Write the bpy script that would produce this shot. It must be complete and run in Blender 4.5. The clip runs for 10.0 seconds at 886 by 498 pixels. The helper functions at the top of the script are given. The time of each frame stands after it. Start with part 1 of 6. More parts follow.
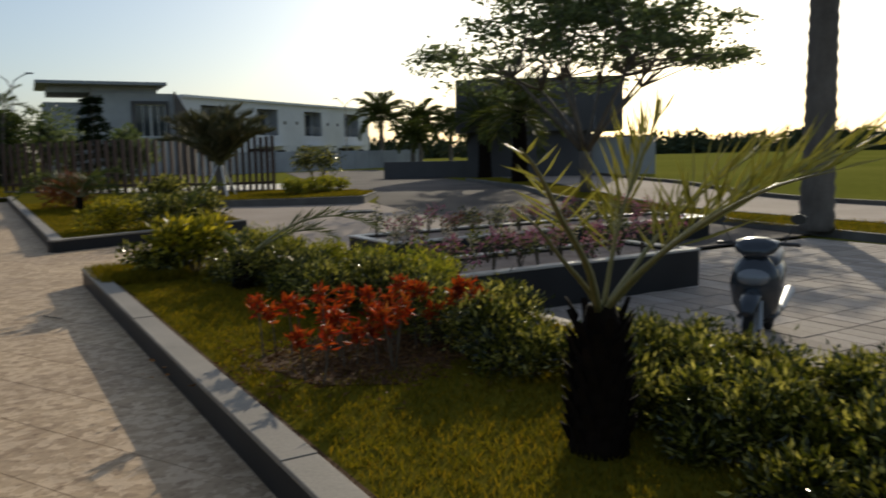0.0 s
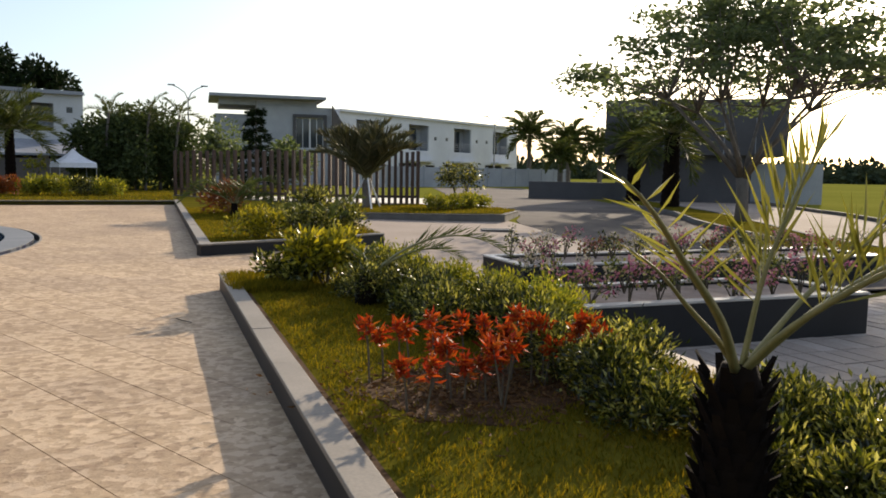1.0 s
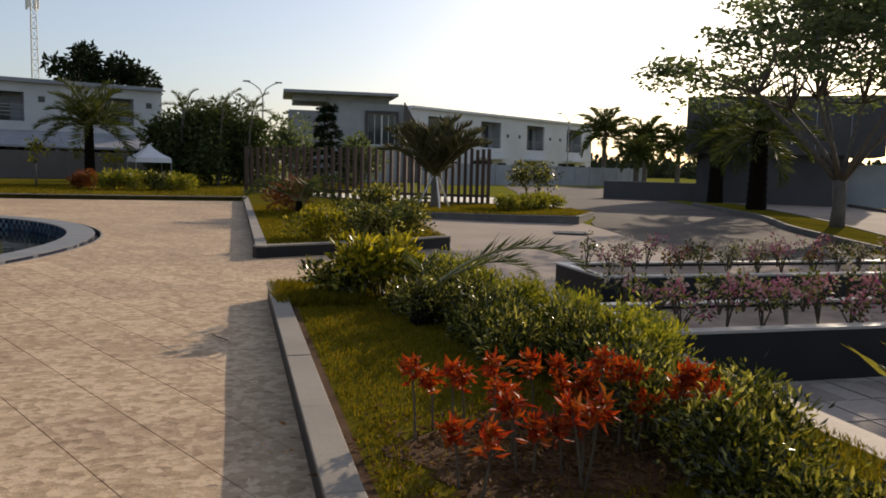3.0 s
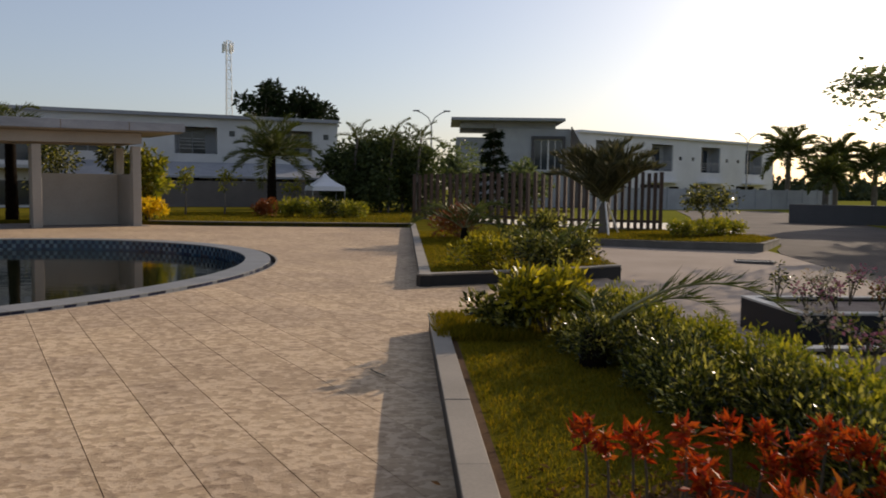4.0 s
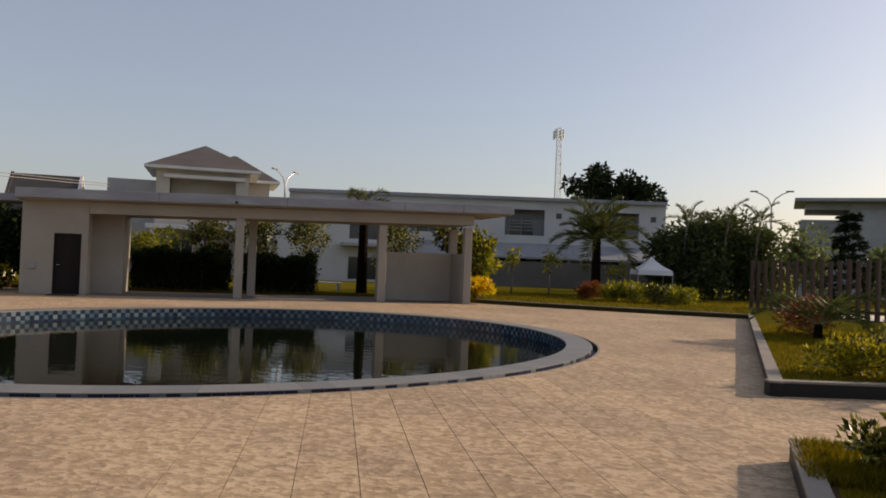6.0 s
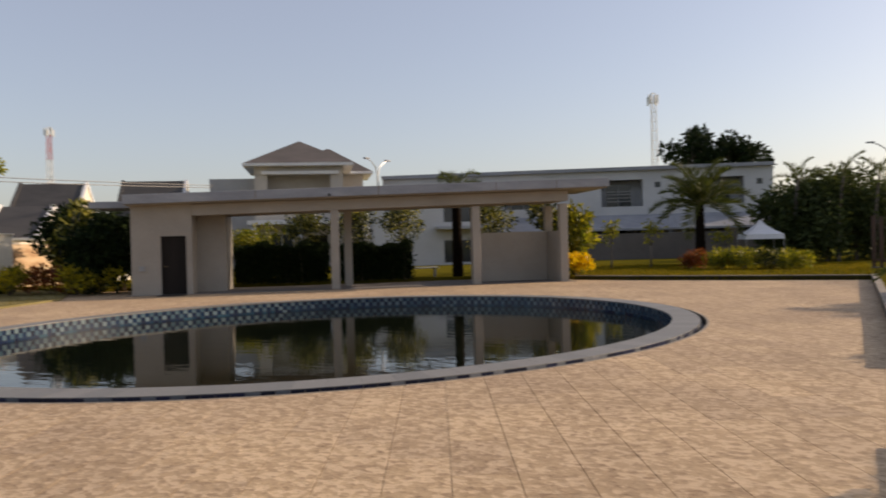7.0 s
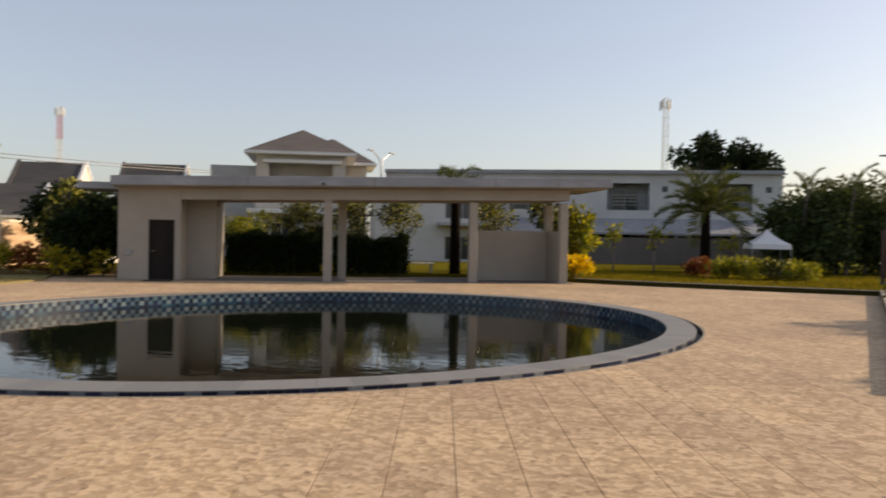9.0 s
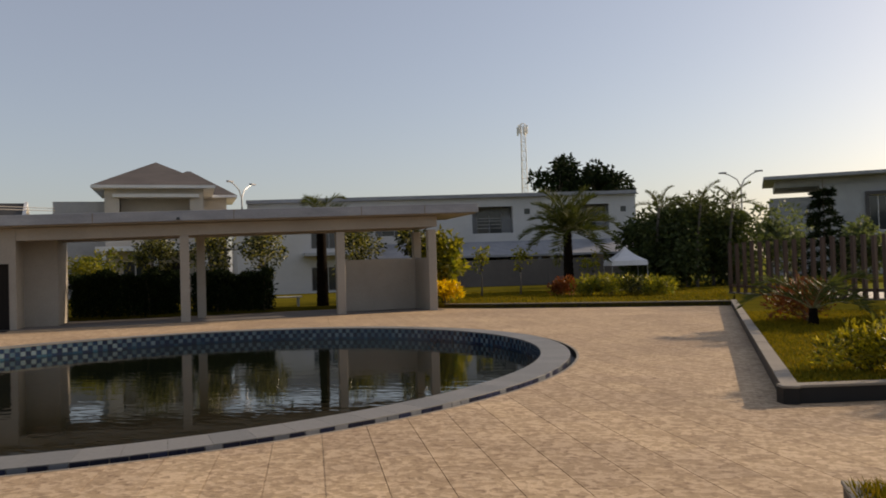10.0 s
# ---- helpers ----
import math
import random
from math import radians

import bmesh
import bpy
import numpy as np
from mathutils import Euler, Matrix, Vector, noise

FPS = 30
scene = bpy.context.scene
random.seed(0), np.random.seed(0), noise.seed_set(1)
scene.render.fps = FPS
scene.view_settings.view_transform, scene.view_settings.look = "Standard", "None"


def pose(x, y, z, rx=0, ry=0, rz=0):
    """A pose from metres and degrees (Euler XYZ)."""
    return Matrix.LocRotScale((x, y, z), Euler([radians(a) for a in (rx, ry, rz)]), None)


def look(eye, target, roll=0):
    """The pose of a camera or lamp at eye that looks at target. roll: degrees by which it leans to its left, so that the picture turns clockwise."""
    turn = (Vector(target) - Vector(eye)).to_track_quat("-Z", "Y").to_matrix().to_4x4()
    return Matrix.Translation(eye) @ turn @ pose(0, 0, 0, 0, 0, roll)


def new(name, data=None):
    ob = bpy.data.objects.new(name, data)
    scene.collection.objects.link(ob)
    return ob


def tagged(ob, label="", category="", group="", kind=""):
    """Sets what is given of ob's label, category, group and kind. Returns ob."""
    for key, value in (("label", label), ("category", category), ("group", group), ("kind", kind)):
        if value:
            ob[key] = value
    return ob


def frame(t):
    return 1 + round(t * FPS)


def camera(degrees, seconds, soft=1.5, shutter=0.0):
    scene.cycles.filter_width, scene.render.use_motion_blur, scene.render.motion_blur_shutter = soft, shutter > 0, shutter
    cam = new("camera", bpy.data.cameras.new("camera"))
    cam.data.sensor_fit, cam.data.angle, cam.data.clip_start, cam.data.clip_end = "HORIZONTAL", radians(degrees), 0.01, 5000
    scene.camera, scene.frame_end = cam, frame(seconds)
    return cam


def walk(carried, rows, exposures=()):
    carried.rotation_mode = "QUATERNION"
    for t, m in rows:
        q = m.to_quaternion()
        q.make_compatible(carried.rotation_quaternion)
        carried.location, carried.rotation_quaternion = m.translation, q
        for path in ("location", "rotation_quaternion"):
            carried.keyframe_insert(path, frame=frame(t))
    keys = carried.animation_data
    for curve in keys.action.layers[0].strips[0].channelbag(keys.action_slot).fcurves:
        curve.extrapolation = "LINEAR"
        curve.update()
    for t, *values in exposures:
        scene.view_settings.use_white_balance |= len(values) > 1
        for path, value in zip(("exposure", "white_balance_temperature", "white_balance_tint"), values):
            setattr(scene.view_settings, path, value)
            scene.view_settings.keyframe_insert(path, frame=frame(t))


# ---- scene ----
cam = camera(59.3, 10.0, 1.75, 0.3)
PATH = [
    (0, (-0.973, -0.526, 1.43), (0.046, 1.178, 1.185), -1.2),
    (0.5, (-0.83, -0.427, 1.437), (-0.092, 1.414, 1.178), -0.0),
    (1, (-0.682, -0.272, 1.442), (0.009, 1.595, 1.244), 0.9),
    (1.5, (-0.521, -0.005, 1.435), (0.266, 1.811, 1.149), 1.2),
    (2, (-0.385, 0.23, 1.449), (0.306, 2.094, 1.23), 2.2),
    (2.2, (-0.375, 0.307, 1.457), (0.22, 2.207, 1.259), 1.8),
    (3.3, (-0.322, 0.734, 1.499), (0.133, 2.67, 1.288), 1.1),
    (3.5, (-0.312, 0.811, 1.507), (0.024, 2.773, 1.317), 0.1),
    (4, (-0.254, 1.108, 1.495), (-0.154, 3.1, 1.343), 0.7),
    (4.5, (-0.307, 1.368, 1.493), (-0.289, 3.363, 1.355), 2.1),
    (5, (-0.409, 1.606, 1.536), (-0.678, 3.588, 1.5), 1.6),
    (5.5, (-0.426, 1.885, 1.53), (-1.018, 3.796, 1.543), 1.0),
    (5.7, (-0.435, 1.965, 1.535), (-1.109, 3.848, 1.577), 2.1),
    (6.8, (-0.486, 2.405, 1.561), (-1.307, 4.229, 1.557), -0.1),
    (7, (-0.495, 2.485, 1.566), (-1.429, 4.253, 1.551), -1.5),
    (7.5, (-0.415, 2.608, 1.55), (-1.605, 4.215, 1.602), 0.8),
    (8, (-0.393, 2.775, 1.529), (-1.657, 4.325, 1.519), 0.1),
    (8.5, (-0.369, 3.054, 1.563), (-1.597, 4.633, 1.591), 1.8),
    (9, (-0.516, 3.365, 1.545), (-1.465, 5.126, 1.521), 1.0),
    (9.5, (-0.711, 3.596, 1.643), (-1.455, 5.451, 1.698), 0.1),
    (10, (-0.74, 3.871, 1.596), (-1.379, 5.766, 1.64), -1.7),
]
walk(cam, [(t, look(eye, target, roll)) for t, eye, target, roll in PATH],
     [(0.0, -0.3, 6350, 5), (0.5, 0.38, 6600, 9), (1.0, 0.58, 6650, 10), (1.5, 0.28, 6750, 11), (2.0, 0.6, 6700, 11), (2.2, 0.25, 6720, 12), (3.3, 0.02, 6790, 13), (3.5, 0.05, 6800, 13), (4.0, -0.1, 6850, 14), (4.5, -0.06, 6950, 15), (5.5, -0.07, 7300, 16), (7.0, 0.2, 7350, 17), (7.5, 0.36, 7450, 15), (8.5, 0.4, 7500, 15), (9.2, 0.32, 7500, 15), (9.6, 0.25, 7500, 15), (10.0, -0.04, 7500, 15)])

# ---- light ----
SUN_AZ, SUN_EL = radians(47), radians(20)
world = bpy.data.worlds.new("sky")
scene.world = world
world.use_nodes = True
wn = world.node_tree.nodes
sky = wn.new("ShaderNodeTexSky")
sky.sky_type = "NISHITA"
sky.sun_disc = False
sky.sun_elevation, sky.sun_rotation = SUN_EL, SUN_AZ
sky.air_density, sky.dust_density, sky.ozone_density = 1.0, 1.8, 2.6
wn["Background"].inputs["Strength"].default_value = 0.148
haze = wn.new("ShaderNodeMix")
haze.data_type = "RGBA"
haze.inputs[0].default_value = 0.30
haze.inputs[7].default_value = (3.75, 3.95, 4.65, 1)
world.node_tree.links.new(sky.outputs[0], haze.inputs[6])
world.node_tree.links.new(haze.outputs[2], wn["Background"].inputs["Color"])
sun = new("sun", bpy.data.lights.new("sun", "SUN"))
sun.data.energy, sun.data.angle, sun.data.color = 4.4, radians(0.6), (1.0, 0.86, 0.68)
to_sun = Vector((math.sin(SUN_AZ) * math.cos(SUN_EL), math.cos(SUN_AZ) * math.cos(SUN_EL), math.sin(SUN_EL)))
sun.matrix_world = look(to_sun * 60, (0, 0, 0))


# ---- materials ----
def node_mat(name, rough=0.7, metal=0.0, spec=0.5):
    m = bpy.data.materials.new(name)
    m.use_nodes = True
    b = m.node_tree.nodes["Principled BSDF"]
    b.inputs["Roughness"].default_value = rough
    b.inputs["Metallic"].default_value = metal
    b.inputs["Specular IOR Level"].default_value = spec
    return m, m.node_tree.nodes, m.node_tree.links, b


def ramp(nodes, links, source, stops):
    r = nodes.new("ShaderNodeValToRGB")
    while len(r.color_ramp.elements) < len(stops):
        r.color_ramp.elements.new(0.5)
    for e, (p, c) in zip(r.color_ramp.elements, stops):
        e.position, e.color = p, (*c, 1)
    links.new(source, r.inputs[0])
    return r.outputs[0]


def mixed(nodes, links, a, b, fac, blend="MIX"):
    x = nodes.new("ShaderNodeMix")
    x.data_type, x.blend_type = "RGBA", blend
    for key, v in ((0, fac), (6, a), (7, b)):
        if isinstance(v, (int, float)):
            x.inputs[key].default_value = v
        elif isinstance(v, tuple):
            x.inputs[key].default_value = (*v, 1)
        else:
            links.new(v, x.inputs[key])
    return x.outputs[2]


def place(nodes, links, kind="Object", scale=(1, 1, 1), turn=0.0):
    c = nodes.new("ShaderNodeTexCoord")
    m = nodes.new("ShaderNodeMapping")
    m.inputs["Scale"].default_value = scale
    m.inputs["Rotation"].default_value = (0, 0, turn)
    links.new(c.outputs[kind], m.inputs[0])
    return m.outputs[0]


def world_place(nodes, links, scale=(1, 1, 1)):
    g = nodes.new("ShaderNodeNewGeometry")
    m = nodes.new("ShaderNodeMapping")
    m.inputs["Scale"].default_value = scale
    links.new(g.outputs["Position"], m.inputs[0])
    return m.outputs[0]


def noise_of(nodes, links, vec, scale, detail=4.0, rough=0.6):
    n = nodes.new("ShaderNodeTexNoise")
    n.inputs["Scale"].default_value, n.inputs["Detail"].default_value, n.inputs["Roughness"].default_value = scale, detail, rough
    links.new(vec, n.inputs["Vector"])
    return n.outputs[0]


def bumped(nodes, links, bsdf, height, strength, distance=0.01):
    b = nodes.new("ShaderNodeBump")
    b.inputs["Strength"].default_value, b.inputs["Distance"].default_value = strength, distance
    links.new(height, b.inputs["Height"])
    links.new(b.outputs[0], bsdf.inputs["Normal"])


def plain(name, dark, light, scale=3.0, fine=60.0, rough=0.75, bump=0.3, metal=0.0, spec=0.5, stretch=(1, 1, 1)):
    """A surface with large stains and a fine grain."""
    m, n, l, b = node_mat(name, rough, metal, spec)
    v = world_place(n, l, stretch)
    big, small = noise_of(n, l, v, scale, 5), noise_of(n, l, v, fine, 3)
    c = ramp(n, l, big, [(0.3, dark), (0.7, light)])
    g = ramp(n, l, small, [(0.3, (0.75, 0.75, 0.75)), (0.7, (1, 1, 1))])
    l.new(mixed(n, l, c, g, 0.7, "MULTIPLY"), b.inputs["Base Color"])
    bumped(n, l, b, small, bump, 0.004)
    return m


def leafy(name, colours, trans=0.35, rough=0.45, spec=0.4):
    """Leaves that let some light through, each of a slightly different colour."""
    m, n, l, b = node_mat(name, rough, 0, spec)
    g = n.new("ShaderNodeNewGeometry")
    step = 1.0 / (len(colours) - 1)
    c = ramp(n, l, g.outputs["Random Per Island"], [(i * step, k) for i, k in enumerate(colours)])
    v = world_place(n, l)
    c = mixed(n, l, c, ramp(n, l, noise_of(n, l, v, 2.2, 3), [(0.3, (0.6, 0.6, 0.6)), (0.7, (1.15, 1.15, 1.1))]), 0.8, "MULTIPLY")
    l.new(c, b.inputs["Base Color"])
    t = n.new("ShaderNodeBsdfTranslucent")
    l.new(mixed(n, l, c, (1.0, 0.95, 0.45), 0.6, "MULTIPLY"), t.inputs[0])
    x = n.new("ShaderNodeMixShader")
    x.inputs[0].default_value = trans
    l.new(b.outputs[0], x.inputs[1])
    l.new(t.outputs[0], x.inputs[2])
    l.new(x.outputs[0], n["Material Output"].inputs[0])
    return m


def tile_mat():
    """Beige stone slabs with a pressed pattern of small chips."""
    m, n, l, b = node_mat("deck_slab", 0.8, 0, 0.25)
    v = world_place(n, l, (1, 1.25, 0.2))
    vo = n.new("ShaderNodeTexVoronoi")
    vo.inputs["Scale"].default_value = 13.0
    vo.inputs["Randomness"].default_value = 0.85
    jit = n.new("ShaderNodeTexNoise")
    jit.inputs["Scale"].default_value = 16.0
    jit.inputs["Detail"].default_value = 5.0
    l.new(v, jit.inputs["Vector"])
    bend = n.new("ShaderNodeMixRGB")
    bend.blend_type = "LINEAR_LIGHT"
    bend.inputs[0].default_value = 0.03
    l.new(v, bend.inputs[1])
    l.new(jit.outputs["Color"], bend.inputs[2])
    l.new(bend.outputs[0], vo.inputs["Vector"])
    sep = n.new("ShaderNodeSeparateColor")
    l.new(vo.outputs["Color"], sep.inputs[0])
    soft_chip = n.new("ShaderNodeMath")
    soft_chip.operation = "MULTIPLY_ADD"
    l.new(sep.outputs[0], soft_chip.inputs[0])
    soft_chip.inputs[1].default_value = 0.75
    l.new(noise_of(n, l, v, 21, 2, 0.5), soft_chip.inputs[2])
    chips = ramp(n, l, soft_chip.outputs[0], [(0.45, (0.345, 0.245, 0.156)), (0.66, (0.455, 0.337, 0.213)), (0.95, (0.49, 0.366, 0.235)), (1.0, (0.60, 0.46, 0.312))])
    speck = ramp(n, l, noise_of(n, l, v, 18, 2, 0.5), [(0.30, (0.5, 0.46, 0.43)), (0.40, (1.0, 1.0, 1.0))])
    chips = mixed(n, l, chips, speck, 0.6, "MULTIPLY")
    ob = n.new("ShaderNodeObjectInfo")
    slab = ramp(n, l, ob.outputs["Random"], [(0, (0.88, 0.86, 0.85)), (1, (1.06, 1.04, 1.0))])
    isl = n.new("ShaderNodeNewGeometry")
    slab2 = ramp(n, l, isl.outputs["Random Per Island"], [(0, (0.92, 0.9, 0.9)), (1, (1.04, 1.03, 1.0))])
    stain = ramp(n, l, noise_of(n, l, v, 0.35, 6), [(0.3, (0.80, 0.78, 0.77)), (0.62, (1.03, 1.02, 1.0))])
    c = mixed(n, l, chips, slab, 1.0, "MULTIPLY")
    c = mixed(n, l, c, slab2, 1.0, "MULTIPLY")
    c = mixed(n, l, c, stain, 1.0, "MULTIPLY")
    l.new(c, b.inputs["Base Color"])
    add = n.new("ShaderNodeMath")
    add.operation = "ADD"
    l.new(vo.outputs["Distance"], add.inputs[0])
    l.new(noise_of(n, l, v, 70, 3), add.inputs[1])
    bumped(n, l, b, add.outputs[0], 0.5, 0.009)
    return m


def island_mat(name, colours, rough=0.3, bump=0.0, spec=0.5):
    """Pieces in several colours, one to each piece."""
    m, n, l, b = node_mat(name, rough, 0, spec)
    g = n.new("ShaderNodeNewGeometry")
    o = n.new("ShaderNodeObjectInfo")
    a = n.new("ShaderNodeMath")
    a.operation = "ADD"
    l.new(g.outputs["Random Per Island"], a.inputs[0])
    l.new(o.outputs["Random"], a.inputs[1])
    f = n.new("ShaderNodeMath")
    f.operation = "FRACT"
    l.new(a.outputs[0], f.inputs[0])
    r = n.new("ShaderNodeValToRGB")
    r.color_ramp.interpolation = "CONSTANT"
    while len(r.color_ramp.elements) < len(colours):
        r.color_ramp.elements.new(0.5)
    for i, (e, c) in enumerate(zip(r.color_ramp.elements, colours)):
        e.position, e.color = i / len(colours), (*c, 1)
    l.new(f.outputs[0], r.inputs[0])
    v = world_place(n, l)
    sm = noise_of(n, l, v, 25, 4)
    c = mixed(n, l, r.outputs[0], ramp(n, l, sm, [(0.3, (0.75, 0.75, 0.75)), (0.7, (1.05, 1.05, 1.05))]), 0.7, "MULTIPLY")
    l.new(c, b.inputs["Base Color"])
    if bump:
        bumped(n, l, b, sm, bump, 0.01)
    return m


def water_mat():
    m, n, l, b = node_mat("pool_water", 0.03, 0, 0.5)
    b.inputs["IOR"].default_value = 1.33
    v = world_place(n, l)
    l.new(ramp(n, l, noise_of(n, l, v, 0.5, 3), [(0.3, (0.004, 0.006, 0.004)), (0.7, (0.009, 0.011, 0.006))]), b.inputs["Base Color"])
    w = world_place(n, l, (1.0, 2.2, 1))
    bumped(n, l, b, noise_of(n, l, w, 2.2, 2, 0.5), 0.05, 0.05)
    return m


def sandstone_mat():
    m, n, l, b = node_mat("sandstone_cladding", 0.8)
    br = n.new("ShaderNodeTexNoise")
    v = world_place(n, l, (1, 0.5, 1.6))
    br.inputs["Scale"].default_value = 2.5
    l.new(v, br.inputs["Vector"])
    c = ramp(n, l, br.outputs[0], [(0.35, (0.46, 0.27, 0.14)), (0.5, (0.62, 0.42, 0.24)), (0.7, (0.68, 0.50, 0.32))])
    l.new(c, b.inputs["Base Color"])
    bumped(n, l, b, noise_of(n, l, v, 40, 4), 0.4, 0.005)
    return m


M_DECK = tile_mat()
M_JOINT = plain("deck_joint", (0.17, 0.125, 0.09), (0.26, 0.195, 0.14), 2, 40)
M_CURB = plain("grey_coping_stone", (0.20, 0.17, 0.128), (0.29, 0.245, 0.19), 1.2, 50, 0.7)
# flower-bed coping made paler; glancing sun is put into its colour
M_LITCOPING = plain("sunlit_pale_coping", (0.40, 0.36, 0.30), (0.54, 0.49, 0.42), 1.2, 50, 0.45)
M_GRANITE = plain("black_granite", (0.009, 0.009, 0.010), (0.018, 0.018, 0.019), 1.5, 90, 0.5, 0.1, 0.0, 0.3)
M_SOIL = plain("planting_soil", (0.05, 0.026, 0.012), (0.11, 0.06, 0.028), 3, 30, 0.95, 1.0, 0.0, 0.1)
M_BEDSOIL = plain("dry_bed_soil", (0.26, 0.18, 0.135), (0.42, 0.32, 0.25), 3, 30, 0.95, 1.0)
M_ROADKERB = plain("weathered_road_kerb", (0.09, 0.08, 0.07), (0.16, 0.145, 0.125), 2, 40, 0.9, 0.5)
M_TURF = plain("turf", (0.085, 0.08, 0.010), (0.16, 0.125, 0.016), 0.8, 45, 0.9, 1.0, 0.0, 0.0)
M_DRYTURF = plain("dry_turf", (0.17, 0.145, 0.06), (0.27, 0.225, 0.11), 0.8, 45, 0.95, 1.0, 0.0, 0.0)
M_FIELD = plain("dry_field_grass", (0.15, 0.155, 0.025), (0.21, 0.20, 0.04), 0.05, 3, 1.0, 1.0, 0.0, 0.0)
M_BLADE = leafy("grass_blades", [(0.085, 0.085, 0.006), (0.14, 0.12, 0.008), (0.21, 0.16, 0.010), (0.27, 0.18, 0.014)], 0.5, 0.8, 0.1)
M_ASPHALT = plain("worn_asphalt", (0.09, 0.075, 0.064), (0.145, 0.122, 0.105), 0.4, 60, 0.95, 0.6, 0.0, 0.12)
M_CONC_ROAD = plain("pale_concrete_road", (0.33, 0.265, 0.21), (0.43, 0.35, 0.285), 0.5, 60, 0.95, 0.4, 0.0, 0.12)
M_PAVER = island_mat("grey_pavers", [(0.30, 0.25, 0.205), (0.36, 0.305, 0.25), (0.33, 0.275, 0.225), (0.40, 0.34, 0.285)], 0.9, 0.6, 0.2)
M_PAVSLAB = plain("pavilion_floor", (0.16, 0.14, 0.125), (0.22, 0.195, 0.175), 0.5, 60, 0.9, 0.4, 0.0, 0.2)
M_WHITE = plain("white_paint", (0.66, 0.66, 0.65), (0.78, 0.78, 0.77), 0.4, 20, 0.7, 0.15)
M_CREAM = plain("cream_render", (0.74, 0.66, 0.52), (0.84, 0.77, 0.63), 0.5, 25, 0.8, 0.25)
M_HOUSE = plain("pale_cream_paint", (0.44, 0.40, 0.35), (0.53, 0.49, 0.43), 0.5, 25, 0.8, 0.2)
M_PAVWALL = plain("pavilion_render", (0.32, 0.285, 0.24), (0.39, 0.35, 0.295), 0.6, 30, 0.75, 0.2)
M_PALEGREY = plain("pale_grey_render", (0.50, 0.50, 0.49), (0.60, 0.60, 0.59), 0.4, 25, 0.8, 0.2)
M_GREYWALL = plain("grey_render", (0.30, 0.31, 0.32), (0.40, 0.41, 0.42), 0.5, 25, 0.8, 0.2)
M_FASCIA = plain("weathered_fascia", (0.24, 0.25, 0.27), (0.36, 0.37, 0.39), 0.8, 18, 0.7, 0.2, stretch=(1, 1, 3))
M_DARKWALL = plain("dark_cladding", (0.045, 0.043, 0.045), (0.07, 0.066, 0.066), 0.5, 15, 0.6, 0.2)
M_YARD = plain("grey_brown_wall", (0.10, 0.088, 0.078), (0.16, 0.14, 0.125), 0.5, 20, 0.85, 0.3)
M_ROOF = plain("dark_roof_tile", (0.045, 0.043, 0.042), (0.075, 0.07, 0.066), 0.6, 12, 0.75, 0.5, stretch=(1, 1, 4))
M_ROOFBROWN = plain("brown_roof_tile", (0.085, 0.072, 0.064), (0.13, 0.11, 0.098), 0.6, 12, 0.75, 0.5, stretch=(1, 1, 4))
M_SAND = sandstone_mat()
M_DOOR = plain("dark_door_wood", (0.012, 0.010, 0.009), (0.024, 0.019, 0.016), 2, 40, 0.7, 0.2, 0.0, 0.15, stretch=(1, 1, 0.1))
M_POST = plain("brown_stained_post", (0.042, 0.019, 0.012), (0.085, 0.043, 0.028), 1.5, 30, 0.55, 0.3, stretch=(1, 1, 0.1))
M_GLASS, _n, _l, _b = node_mat("dark_window_glass", 0.06, 0, 0.6)
_b.inputs["Base Color"].default_value = (0.03, 0.037, 0.045, 1)
M_METAL = plain("grey_metal", (0.28, 0.29, 0.30), (0.40, 0.41, 0.42), 2, 40, 0.45, 0.1, 0.7)
M_BLACKMETAL = plain("black_plastic", (0.012, 0.012, 0.013), (0.025, 0.025, 0.026), 4, 60, 0.35, 0.1)
M_CHROME = plain("chrome", (0.6, 0.6, 0.6), (0.75, 0.75, 0.75), 4, 60, 0.15, 0.0, 1.0)
M_SCOOT = plain("dark_blue_grey_paint", (0.035, 0.042, 0.05), (0.05, 0.058, 0.068), 4, 80, 0.2, 0.0, 0.2)
M_SILVER = plain("silver_paint", (0.40, 0.43, 0.45), (0.5, 0.52, 0.54), 4, 80, 0.25, 0.0, 0.5)
M_RUBBER = plain("tyre_rubber", (0.015, 0.015, 0.015), (0.03, 0.03, 0.03), 6, 80, 0.95, 0.4, 0.0, 0.1)
M_LENS, _n, _l, _b = node_mat("clear_lens", 0.05, 0, 0.8)
_b.inputs["Base Color"].default_value = (0.16, 0.17, 0.18, 1)
M_TENT = plain("white_canvas", (0.72, 0.73, 0.75), (0.82, 0.82, 0.83), 1, 20, 0.8, 0.2)
M_RED = plain("red_paint", (0.45, 0.10, 0.08), (0.55, 0.14, 0.11), 1, 10, 0.6)
M_BARK = plain("grey_bark", (0.09, 0.075, 0.06), (0.17, 0.145, 0.12), 4, 40, 0.9, 1.0, stretch=(1, 1, 0.4))
M_DARKBARK = plain("dark_palm_fibre", (0.006, 0.004, 0.003), (0.016, 0.010, 0.006), 8, 70, 0.95, 1.0, 0.0, 0.08)
M_STEM = plain("thin_stem", (0.07, 0.05, 0.03), (0.12, 0.09, 0.05), 10, 90, 0.8, 0.4)
M_RACHIS = plain("palm_rachis", (0.16, 0.15, 0.05), (0.25, 0.22, 0.09), 8, 60, 0.5, 0.2)
M_MOSAIC = island_mat("blue_mosaic", [(0.008, 0.030, 0.065), (0.012, 0.048, 0.088), (0.022, 0.072, 0.115), (0.008, 0.025, 0.06)], 0.2)
